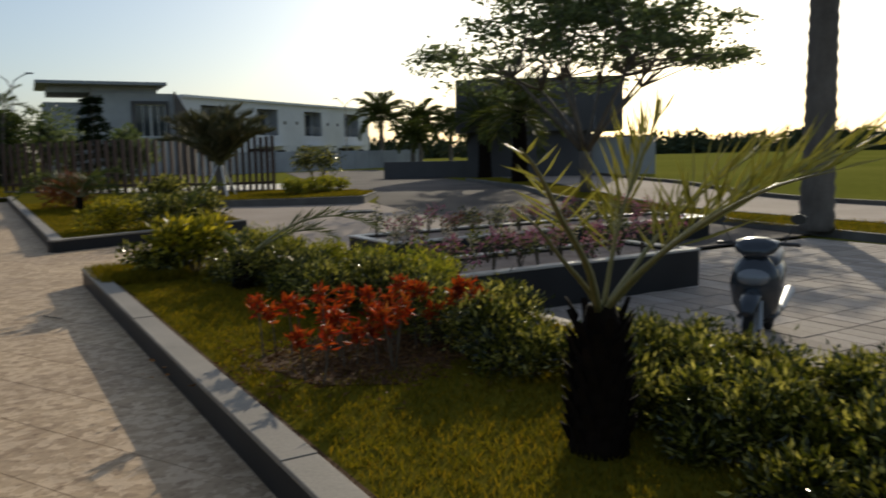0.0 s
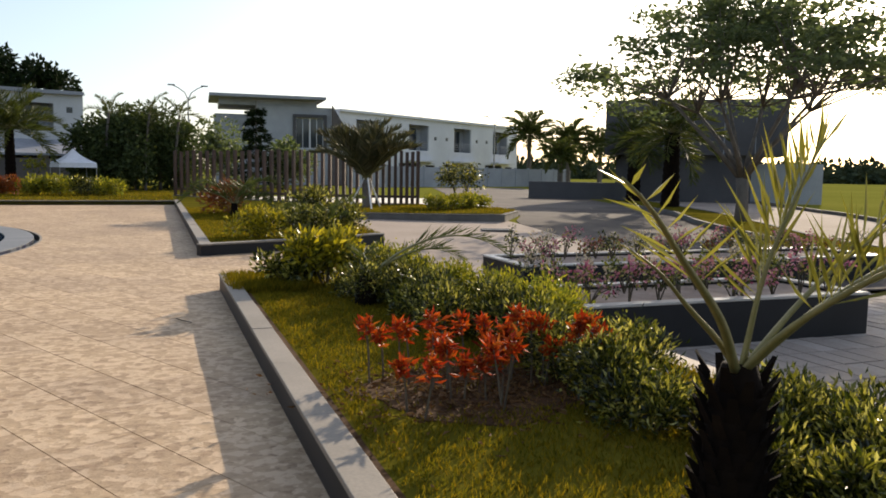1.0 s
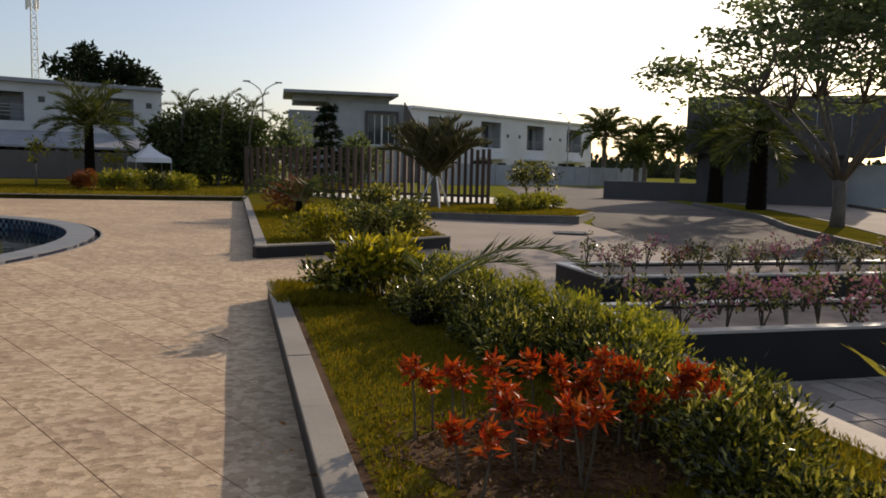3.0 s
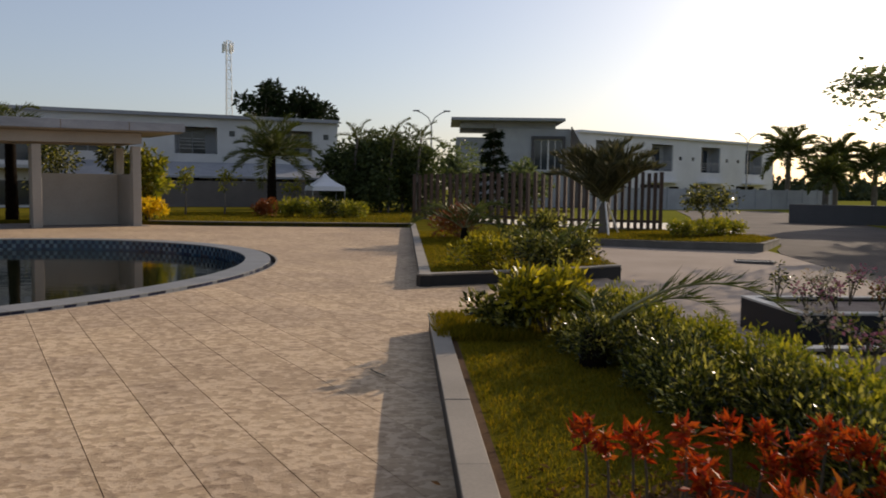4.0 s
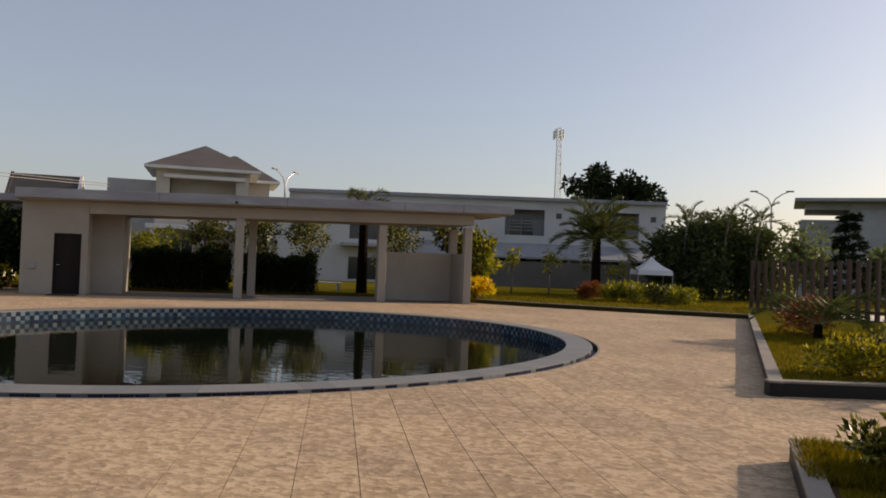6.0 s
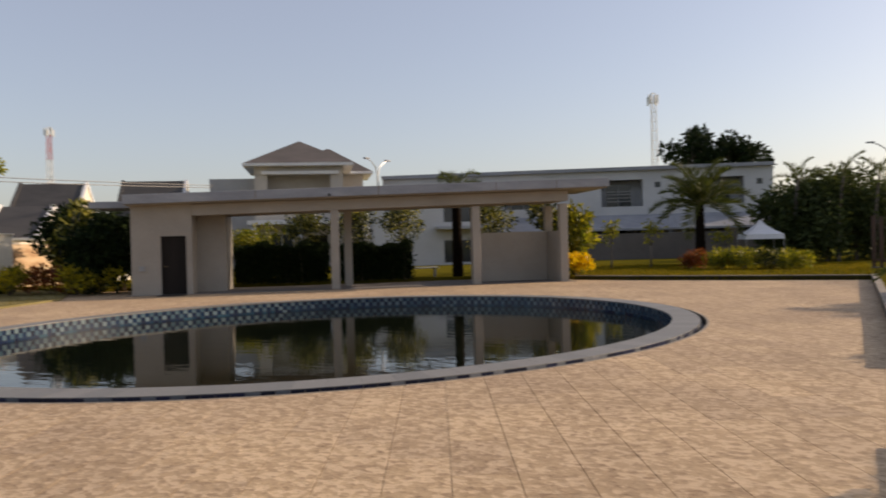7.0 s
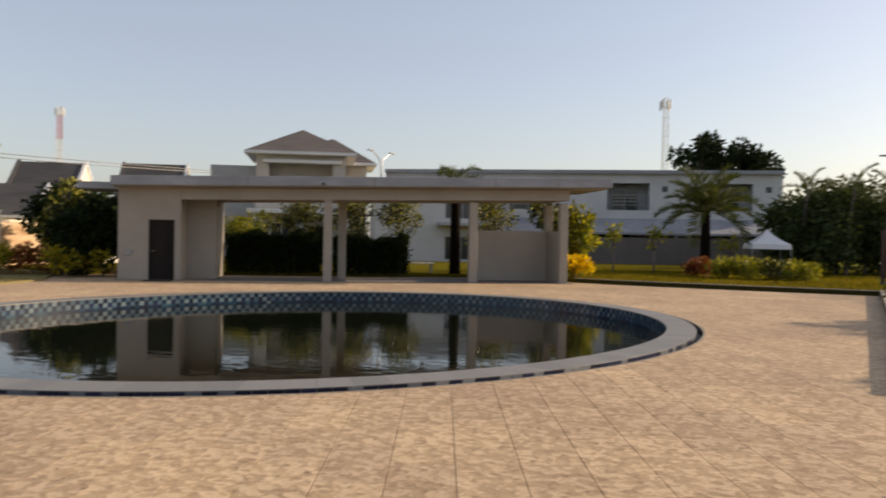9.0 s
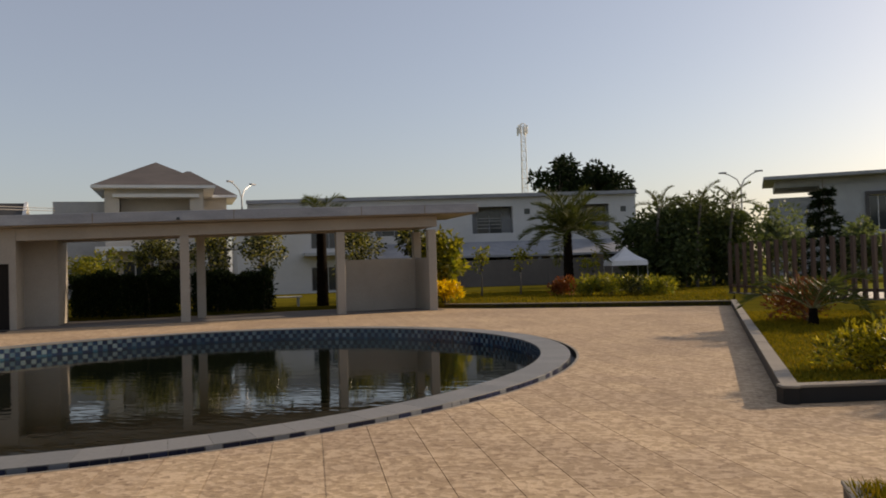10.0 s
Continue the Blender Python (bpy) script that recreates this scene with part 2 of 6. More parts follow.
M_MOSAIC_NAVY = island_mat("navy_mosaic", [(0.006, 0.012, 0.035), (0.009, 0.018, 0.05), (0.007, 0.022, 0.06)], 0.2)
M_MOSAIC_PALE = island_mat("pale_mosaic", [(0.08, 0.13, 0.16), (0.13, 0.185, 0.21), (0.05, 0.095, 0.13)], 0.2)
M_RIM = island_mat("rim_mosaic", [(0.012, 0.016, 0.04), (0.16, 0.17, 0.185), (0.012, 0.014, 0.03), (0.02, 0.025, 0.06), (0.13, 0.14, 0.155), (0.012, 0.014, 0.032), (0.20, 0.205, 0.215)], 0.3)
M_COPING = island_mat("pool_coping_stone", [(0.18, 0.172, 0.152), (0.195, 0.186, 0.165), (0.172, 0.165, 0.148), (0.21, 0.198, 0.176)], 0.5, 0.3)
M_WATER = water_mat()
# near-black to pale leaves put inner shade and sunlit tips into the colour
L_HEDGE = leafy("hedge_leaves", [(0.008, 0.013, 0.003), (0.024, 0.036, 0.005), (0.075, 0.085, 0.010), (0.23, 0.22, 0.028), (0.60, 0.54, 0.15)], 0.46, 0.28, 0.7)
# very dark green; the shade behind the pavilion is put into these leaves
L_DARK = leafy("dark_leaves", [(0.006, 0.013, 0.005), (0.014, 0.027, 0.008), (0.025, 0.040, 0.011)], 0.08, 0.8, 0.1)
L_SCREEN = leafy("screen_tree_leaves", [(0.04, 0.06, 0.022), (0.065, 0.09, 0.03), (0.10, 0.125, 0.04)], 0.3, 0.6, 0.2)
L_TREE = leafy("tree_leaves", [(0.07, 0.10, 0.045), (0.11, 0.145, 0.06), (0.15, 0.18, 0.08)], 0.58)
L_YELLOW = leafy("yellow_croton_leaves", [(0.78, 0.50, 0.012), (0.88, 0.60, 0.014), (0.90, 0.66, 0.025), (0.62, 0.46, 0.02)], 0.55)
L_YGREEN = leafy("yellow_green_leaves", [(0.09, 0.12, 0.012), (0.20, 0.21, 0.02), (0.42, 0.37, 0.03), (0.12, 0.15, 0.02)], 0.5)
L_SAPLING = leafy("pale_yellow_green_leaves", [(0.17, 0.20, 0.015), (0.36, 0.36, 0.02), (0.52, 0.45, 0.03)], 0.5)
L_CROTON = leafy("variegated_croton_leaves", [(0.05, 0.06, 0.008), (0.20, 0.19, 0.014), (0.46, 0.38, 0.02), (0.62, 0.50, 0.03)], 0.4, 0.4, 0.4)
L_FAR = leafy("distant_foliage", [(0.035, 0.05, 0.03), (0.05, 0.065, 0.04), (0.065, 0.08, 0.05)], 0.1, 0.9, 0.0)
L_LITTER = leafy("dry_leaf_litter", [(0.08, 0.038, 0.015), (0.15, 0.075, 0.028), (0.21, 0.12, 0.05)], 0.2, 0.8, 0.2)
L_ORANGE = leafy("orange_red_leaves", [(0.28, 0.02, 0.006), (0.44, 0.045, 0.008), (0.56, 0.10, 0.012), (0.20, 0.014, 0.006), (0.46, 0.14, 0.02)], 0.4, 0.55, 0.2)
L_RED = leafy("red_brown_leaves", [(0.20, 0.05, 0.015), (0.33, 0.09, 0.02), (0.14, 0.08, 0.02)], 0.35)
L_PALM = leafy("palm_leaves", [(0.05, 0.07, 0.016), (0.08, 0.10, 0.02), (0.12, 0.13, 0.03)], 0.35, 0.55, 0.25)
L_PALMDARK = leafy("grey_olive_palm_leaves", [(0.055, 0.06, 0.03), (0.10, 0.10, 0.05), (0.17, 0.15, 0.085)], 0.25, 0.6, 0.2)
L_PALMY = leafy("yellow_palm_leaves", [(0.14, 0.17, 0.03), (0.26, 0.25, 0.05), (0.40, 0.33, 0.07)], 0.45, 0.35, 0.6)
L_PINK = leafy("pink_flowers", [(0.45, 0.10, 0.20), (0.60, 0.22, 0.30), (0.66, 0.40, 0.42)], 0.4, 0.6)
L_PALE = leafy("pale_flowers", [(0.65, 0.50, 0.36), (0.70, 0.60, 0.48), (0.60, 0.42, 0.30)], 0.4, 0.6)


# ---- mesh tools ----
class Build:
    """Collects faces for one mesh."""

    def __init__(self):
        self.v, self.f = [], []

    def add(self, verts, faces):
        k = len(self.v)
        self.v.extend(tuple(p) for p in verts)
        self.f.extend(tuple(i + k for i in q) for q in faces)
        return self

    def box(self, x0, x1, y0, y1, z0, z1):
        p = [(x, y, z) for z in (z0, z1) for x, y in ((x0, y0), (x1, y0), (x1, y1), (x0, y1))]
        return self.add(p, [(3, 2, 1, 0), (4, 5, 6, 7), (0, 1, 5, 4), (1, 2, 6, 5), (2, 3, 7, 6), (3, 0, 4, 7)])

    def slab(self, pts, z0, z1):
        n = len(pts)
        area = sum(pts[i][0] * pts[(i + 1) % n][1] - pts[(i + 1) % n][0] * pts[i][1] for i in range(n))
        pts = pts if area > 0 else pts[::-1]
        p = [(x, y, z0) for x, y in pts] + [(x, y, z1) for x, y in pts]
        return self.add(p, [tuple(range(n - 1, -1, -1)), tuple(range(n, 2 * n))] + [(i, (i + 1) % n, n + (i + 1) % n, n + i) for i in range(n)])

    def tube(self, pts, radii, n=8, caps=True):
        pts = [Vector(p) for p in pts]
        verts, faces = [], []
        for i, p in enumerate(pts):
            d = (pts[min(i + 1, len(pts) - 1)] - pts[max(i - 1, 0)]).normalized()
            a = d.cross(Vector((0.31, 0.95, 0.02))).normalized()
            b = d.cross(a)
            for k in range(n):
                w = 2 * math.pi * k / n
                verts.append(p + (a * math.cos(w) + b * math.sin(w)) * radii[i])
        for i in range(len(pts) - 1):
            for k in range(n):
                q = (k + 1) % n
                faces.append((i * n + q, i * n + k, (i + 1) * n + k, (i + 1) * n + q))
        if caps:
            faces += [tuple(range(n)), tuple(range((len(pts)) * n - 1, (len(pts) - 1) * n - 1, -1))]
        return self.add(verts, faces)

    def ring(self, cx, cy, r0, r1, z0, z1, n=128):
        p = []
        for k in range(n):
            c, s = math.cos(2 * math.pi * k / n), math.sin(2 * math.pi * k / n)
            p += [(cx + r0 * c, cy + r0 * s, z0), (cx + r1 * c, cy + r1 * s, z0), (cx + r1 * c, cy + r1 * s, z1), (cx + r0 * c, cy + r0 * s, z1)]
        f = []
        for k in range(n):
            a, b = 4 * k, 4 * ((k + 1) % n)
            for i in range(4):
                j = (i + 1) % 4
                f.append((a + i, a + j, b + j, b + i))
        return self.add(p, f)

    def mesh(self, name, mat, smooth=False):
        me = bpy.data.meshes.new(name)
        me.from_pydata(self.v, [], self.f)
        me.materials.append(mat)
        if smooth:
            me.polygons.foreach_set("use_smooth", [True] * len(me.polygons))
        me.update()
        return me


def thing(name, m=None, label="", category="", group="", kind=""):
    ob = new(name)
    ob.empty_display_size = 0.2
    ob.matrix_basis = m or Matrix()
    return tagged(ob, label, category, group, kind)


def part(name, b, mat, parent=None, label="", smooth=False, bevel=0.0):
    me = b if isinstance(b, bpy.types.Mesh) else b.mesh(name, mat, smooth)
    ob = new(name, me)
    ob.parent = parent
    if label:
        tagged(ob, label)
    if bevel:
        mod = ob.modifiers.new("soft_edges", "BEVEL")
        mod.width, mod.segments, mod.limit_method = bevel, 2, "ANGLE"
    return ob


def setting(name, b, mat, label, category, bevel=0.0, smooth=False):
    return tagged(part(name, b, mat, None, "", smooth, bevel), label, category, "", "structure")


def leaf_build(points, dirs, lengths, widths, rng, fold=0.15):
    """Folded pointed leaves, two triangles each."""
    n = len(points)
    d = dirs / np.maximum(np.linalg.norm(dirs, axis=1, keepdims=True), 1e-6)
    side = np.cross(d, rng.normal(size=(n, 3)))
    side /= np.maximum(np.linalg.norm(side, axis=1, keepdims=True), 1e-6)
    up = np.cross(side, d)
    L, W = lengths[:, None], widths[:, None]
    mid = points + d * L * 0.45
    v = np.empty((n, 4, 3))
    v[:, 0] = points
    v[:, 1] = mid + side * W * 0.5 + up * L * fold
    v[:, 2] = points + d * L
    v[:, 3] = mid - side * W * 0.5 + up * L * fold
    b = Build()
    b.v = v.reshape(-1, 3).tolist()
    k = np.arange(n)[:, None] * 4
    b.f = np.concatenate([np.hstack([k, k + 1, k + 2]), np.hstack([k, k + 2, k + 3])]).tolist()
    return b


def clump_points(rng, centres, radii, n):
    c = rng.integers(0, len(centres), n)
    p = rng.normal(size=(n, 3))
    p /= np.linalg.norm(p, axis=1, keepdims=True)
    r = rng.random(n) ** 0.45
    return centres[c] + p * (r * radii[c])[:, None], p


def shrub(name, x, y, z, rad, high, mat, seed, label, category="shrub", leaf=0.09, count=900, group="", wide=0.45, lumps=9):
    rng = np.random.default_rng(seed)
    ob = thing(name, pose(x, y, z), label, category, group)
    c = np.column_stack([rng.normal(0, rad * 0.42, lumps), rng.normal(0, rad * 0.42, lumps), high * (0.35 + 0.4 * rng.random(lumps))])
    r = np.array([min(rad, high) * (0.32 + 0.2 * rng.random()) for _ in range(lumps)])
    stems = Build()
    for k in range(min(lumps, 7)):
        a = Vector((c[k][0] * 0.15, c[k][1] * 0.15, 0))
        e = Vector(c[k])
        stems.tube([a, a.lerp(e, 0.5) + Vector((0, 0, high * 0.08)), e], [0.014, 0.010, 0.005], 5)
    part("stemwork", stems, M_STEM, ob)
    p, n = clump_points(rng, c, r, count)
    p[:, 2] = np.abs(p[:, 2]) + 0.01
    d = n + np.array([0, 0, 0.5]) + rng.normal(0, 0.5, (count, 3))
    part("foliage", leaf_build(p, d, leaf * (0.6 + 0.8 * rng.random(count)), leaf * wide * (0.7 + 0.6 * rng.random(count)), rng), mat, ob)
    return ob


def frond_mesh(length, rise, droop, leaflets, leaf_len, leaf_w, seed, mat, start=0.12):
    """One palm frond along +x from the origin: a tapered rachis with leaflets on both sides."""
    rng = np.random.default_rng(seed)
    n = 14
    pts = []
    x = z = 0.0
    ang = rise
    for i in range(n + 1):
        pts.append(Vector((x, 0.008 * math.sin(i * 0.7 + seed), z)))
        x += math.cos(ang) * length / n
        z += math.sin(ang) * length / n
        ang -= droop / n * (0.5 + i / n)
    b = Build().tube(pts, [0.015 * length ** 0.5 * (1 - 0.85 * i / n) for i in range(n + 1)], 5)
    me1 = b
    P, D, Ls = [], [], []
    for k in range(leaflets):
        f = start + (1 - start) * (k + 0.5) / leaflets
        i = min(int(f * n), n - 1)
        p = pts[i].lerp(pts[i + 1], f * n - i)
        t = (pts[i + 1] - pts[i]).normalized()
        up = Vector((-t.z, 0, t.x))
        for s in (-1, 1):
            d = t * (0.55 + 0.5 * f) + Vector((0, s, 0)) * (1.0 - 0.45 * f) + up * (0.35 + 0.15 * rng.normal())
            d += Vector(rng.normal(0, 0.10, 3))
            P.append(p)
            D.append(d)
            Ls.append(leaf_len * (0.45 + 0.75 * math.sin(math.pi * min(1, f * 0.85 + 0.12))) * (0.85 + 0.3 * rng.random()))
    P, D, Ls = np.array(P), np.array(D), np.array(Ls)
    lb = leaf_build(P, D, Ls, np.full(len(Ls), leaf_w), rng, 0.03)
    return me1.mesh("rachis", M_RACHIS, True), lb.mesh("frond_blade", mat)


FRONDS = {}


def palm(name, x, y, z, trunk_h, trunk_r, fronds, length, mat, seed, label, spread=(0.1, 1.25), leaflets=34, leaf_w=0.035, fibre=M_BARK, lean=(0, 0), droop=1.1, group=""):
    rng = random.Random(seed)
    ob = thing(name, pose(x, y, z), label, "palm tree", group)
    b = Build()
    pts, rad = [], []
    steps = max(6, int(trunk_h / 0.14))
    for i in range(steps + 1):
        f = i / steps
        pts.append((lean[0] * f * f, lean[1] * f * f, trunk_h * f))
        rad.append(trunk_r * (1.18 - 0.3 * f + 0.35 * max(0, 0.15 - f)) * (1.0 if i % 2 else 1.1))
    b.tube(pts, rad, 12)
    part("trunk", b, fibre, ob, smooth=True)
    for k in range(fronds):
        f = (k + 0.5) / fronds
        rise = spread[1] - (spread[1] - spread[0]) * f + rng.uniform(-0.12, 0.12)
        key = (round(rise, 1), round(length, 1), mat.name, leaflets, round(droop, 1))
        if key not in FRONDS:
            FRONDS[key] = frond_mesh(length, key[0], droop, leaflets, length * 0.27, leaf_w, seed + k, mat)
        az = k * 2.39996 + rng.uniform(-0.25, 0.25)
        sc = rng.uniform(0.82, 1.1)
        fr = part("frond", FRONDS[key][0], None, ob)
        fr.matrix_basis = Matrix.Translation((lean[0], lean[1], trunk_h - 0.05)) @ Matrix.Rotation(az, 4, "Z") @ Matrix.Scale(sc, 4)
        lf = part("frond_blade", FRONDS[key][1], None, fr)
    return ob


def tree(name, x, y, z, high, trunk_r, crown, seed, mat, label, leaf=0.16, count=5000, fork=0.35, lumps=26, lump_r=0.9, bark=M_BARK, group="", flat=0.35):
    """A tree with a tapered trunk, limbs and clumps of leaves. crown: half width x, y, and the crown's foot as a share of the height."""
    rng = np.random.default_rng(seed)
    ob = thing(name, pose(x, y, z), label, "tree", group)
    b = Build()
    fz = high * fork
    b.tube([(0, 0, -0.05), (0.03, 0.02, fz * 0.5), (0, 0.05, fz)], [trunk_r * 1.25, trunk_r, trunk_r * 0.85], 10)
    part("trunk", b, bark, ob, smooth=True)
    c = []
    foot = high * crown[2]
    while len(c) < lumps:
        q = rng.uniform(-1, 1, 3)
        if q @ q < 1 and (q[2] > -0.2 or rng.random() < flat):
            c.append((q[0] * crown[0], q[1] * crown[1], foot + (high - foot) * (0.5 + 0.5 * q[2])))
    c = np.array(c)
    limbs = Build()
    q_ = min(0.34, 6.0 / lumps)
    for k in range(lumps):
        e = Vector(c[k])
        m = Vector((e.x * 0.35, e.y * 0.35, fz + (e.z - fz) * 0.55))
        limbs.tube([(0, 0.05, fz * 0.9), m, e], [trunk_r * q_, trunk_r * q_ * 0.55, trunk_r * 0.05], 5)
    part("branchwork", limbs, bark, ob, smooth=True)
    r = lump_r * (0.6 + 0.8 * rng.random(lumps))
    p, n = clump_points(rng, c, r, count)
    p[:, 2] = c[:, 2].min() + (p[:, 2] - c[:, 2].min()) * 0.96
    d = n * 0.7 + rng.normal(0, 0.6, (count, 3)) + np.array([0, 0, -0.15])
    part("crown", leaf_build(p, d, leaf * (0.6 + 0.8 * rng.random(count)), leaf * 0.55 * (0.7 + 0.6 * rng.random(count)), rng), mat, ob)
    return ob


def grass(name, test, x0, x1, y0, y1, z, n, high, seed, label, width=0.008):
    rng = np.random.default_rng(seed)
    p = np.column_stack([rng.uniform(x0, x1, n), rng.uniform(y0, y1, n), np.full(n, z)])
    p = p[np.array([test(a, b) for a, b in p[:, :2]], bool)]
    n = len(p)
    d = np.column_stack([rng.normal(0, 0.45, n), rng.normal(0, 0.45, n), np.ones(n)])
    b = leaf_build(p, d, high * (0.5 + 0.9 * rng.random(n)), np.full(n, width), rng, 0.02)
    return tagged(part(name, b, M_BLADE), label, "grass", "", "stuff")


def inside(poly):
    def test(x, y):
        hit, j = False, len(poly) - 1
        for i in range(len(poly)):
            (xi, yi), (xj, yj) = poly[i], poly[j]
            if (yi > y) != (yj > y) and x < (xj - xi) * (y - yi) / (yj - yi) + xi:
                hit = not hit
            j = i
        return hit
    return test


def ground_z(y):
    k = min(max((y - 14) / 10.5, 0), 1)
    return -0.42 + 0.37 * k * k * (3 - 2 * k)


# ---- ground and roads ----
ys = [-3000, -200, 3, 5, 10, 14, 15.5, 17, 18.5, 20.5, 22, 24, 25.5, 27, 30, 200, 3000]
xs = [-3000, -200, -40, -22, -20, -1.5, 0, 20, 60, 200, 3000]
gb = Build()
gb.add([(x, y, -1.6 if -21 < x < -1 and 4 < y < 25 else ground_z(y) - 0.02) for y in ys for x in xs],
       [(j * len(xs) + i, j * len(xs) + i + 1, (j + 1) * len(xs) + i + 1, (j + 1) * len(xs) + i) for j in range(len(ys) - 1) for i in range(len(xs) - 1)])
setting("ground", gb, M_FIELD, "open ground of dry yellow-green grass reaching the horizon", "ground")


def along(line, y):
    for (x0, y0), (x1, y1) in zip(line, line[1:]):
        if y0 <= y <= y1:
            return x0 + (x1 - x0) * (y - y0) / (y1 - y0)
    return line[0][0] if y < line[0][1] else line[-1][0]


def strip(left, right, y0, y1, lift, thick, step=1.0):
    """A paved strip that follows the ground, between two lines given from south to north."""
    n = max(2, int((y1 - y0) / step))
    b = Build()
    rows = []
    for i in range(n + 1):
        y = y0 + (y1 - y0) * i / n
        rows.append((along(left, y), along(right, y), y, ground_z(y) + lift))
    p, f = [], []
    for a, c, y, z in rows:
        p += [(a, y, z), (c, y, z), (c, y, z - thick), (a, y, z - thick)]
    for i in range(n):
        k = 4 * i
        f += [(k, k + 1, k + 5, k + 4), (k + 1, k + 2, k + 6, k + 5), (k + 3, k, k + 4, k + 7)]
    f += [(0, 3, 2, 1), (4 * n, 4 * n + 1, 4 * n + 2, 4 * n + 3)]
    return b.add(p, f)


KERB = [(13.4, -10), (13.6, 7.5), (14.2, 11), (14.8, 13), (15.1, 15.5), (15.9, 20.7), (17.6, 24.4), (21.2, 34.2), (27, 50), (33, 70)]
MEDIAN_R = [(16, -10), (16, 9), (16.8, 16), (19, 23.3), (23.6, 34.2), (30, 50), (36, 70)]
ROAD_R = [(22.5, -10), (22.5, 13), (23, 18), (25.5, 25), (31, 35), (38, 48), (46, 70)]
ROAD_L = [(9.6, 10), (9.9, 21.9), (11.4, 24.4), (11.2, 27), (13, 36), (18, 50), (24, 70)]
setting("pavement", strip([(2.6, -10), (2.6, 24)], [(9.62, 9), (9.9, 24)], 9.4, 24, 0.0, 0.1), M_CONC_ROAD, "pale worn concrete drive between the flower beds", "road")
setting("road", strip(ROAD_L, KERB, 9.4, 68, 0.004, 0.1), M_ASPHALT, "worn dark asphalt road with patches", "road")
setting("road_east", strip(MEDIAN_R, ROAD_R, -10, 68, 0.0, 0.1), M_CONC_ROAD, "pale concrete road beyond the grass median", "road")
setting("median", strip([(x + 0.14, y) for x, y in KERB], [(x - 0.14, y) for x, y in MEDIAN_R], -10, 34, 0.13, 0.3), M_TURF, "narrow grass median between two roads", "lawn")
setting("kerb", strip(KERB, [(x + 0.14, y) for x, y in KERB], -10, 34, 0.15, 0.3), M_ROADKERB, "grey concrete road kerb beside the median", "kerb")
setting("kerb_east", strip([(x - 0.14, y) for x, y in MEDIAN_R], MEDIAN_R, -10, 34, 0.15, 0.3), M_ROADKERB, "grey concrete road kerb on the far side of the median", "kerb")
setting("kerb_field", strip(ROAD_R, [(x + 0.16, y) for x, y in ROAD_R], -10, 60, 0.14, 0.3), M_ROADKERB, "grey concrete kerb along the field", "kerb")
grass("median_grass", lambda x, y: True, 13.7, 15.9, -2, 16, -0.29, 5000, 0.10, 5, "short yellow-green grass on the median", 0.02)

# ---- pool deck ----
POOL = (-9.86, 15.30)
POOL_TURN, POOL_WIDE = radians(75.6), 1.152
R_IN, R_OUT, R_EDGE = 6.43, 6.90, 7.01
WATER_Z, RIM_Z = -0.25, 0.03


def pool_xy(r, a):
    """A point of the slightly oval pool, r metres from its centre on the short axis."""
    u_, v_ = r * math.cos(a) * POOL_WIDE, r * math.sin(a)
    c, s = math.cos(POOL_TURN), math.sin(POOL_TURN)
    return POOL[0] + u_ * c - v_ * s, POOL[1] + u_ * s + v_ * c


def in_pool(x, y, r):
    c, s = math.cos(POOL_TURN), math.sin(POOL_TURN)
    dx, dy = x - POOL[0], y - POOL[1]
    return math.hypot((dx * c + dy * s) / POOL_WIDE, -dx * s + dy * c) < r


base = Build()
hole, square = [], [(-27, 34), (-27, -8), (3.3, -8), (3.3, 34)]
n_ring = 96
for k in range(n_ring):
    a = 2 * math.pi * k / n_ring
    hole.append(pool_xy(R_EDGE + 0.02, a))
ov = []
for k in range(n_ring):
    c, s = hole[k][0] - POOL[0], hole[k][1] - POOL[1]
    tx = (3.3 - POOL[0]) / c if c > 1e-6 else ((-27 - POOL[0]) / c if c < -1e-6 else 1e9)
    ty = (34 - POOL[1]) / s if s > 1e-6 else ((-8 - POOL[1]) / s if s < -1e-6 else 1e9)
    q = min(tx, ty)
    ov.append((POOL[0] + q * c, POOL[1] + q * s))
base.add([(x, y, -0.012) for x, y in hole] + [(x, y, -0.012) for x, y in ov], [(k, n_ring + k, n_ring + (k + 1) % n_ring, (k + 1) % n_ring) for k in range(n_ring)])
# corners that the rays leave out
for cx, cy in square:
    near = sorted(range(n_ring), key=lambda k: (ov[k][0] - cx) ** 2 + (ov[k][1] - cy) ** 2)[:2]
    base.add([(cx, cy, -0.012), (*ov[near[0]], -0.012), (*ov[near[1]], -0.012)], [(0, 1, 2)])
base.box(-27, 3.3, -8.2, -8.0, -0.6, -0.012).box(3.3, 3.4, 8.8, 14.2, -0.6, -0.012)
deck = setting("floor", base, M_JOINT, "pool deck of beige stone slabs with dark joints", "deck")

AXIS = Vector((0.475, -0.88, 0)).normalized()
SIDE = Vector((0.88, 0.475, 0)).normalized()
SLAB_W, SLAB_L, GAP = 0.45, 0.90, 0.0045


def slab_quad(i, j):
    o = SIDE * (i * SLAB_W + 0.36) + AXIS * (j * SLAB_L + (0.45 if i % 2 else 0.0))
    return o


def slab_mesh(w, l, h=0.012, e=0.004):
    b = Build()
    p = [(0, 0, 0), (w, 0, 0), (w, l, 0), (0, l, 0)]
    q = [(e, e, h), (w - e, e, h), (w - e, l - e, h), (e, l - e, h)]
    b.add(p + q, [(4, 5, 6, 7), (0, 1, 5, 4), (1, 2, 6, 5), (2, 3, 7, 6), (3, 0, 4, 7)])
    return b


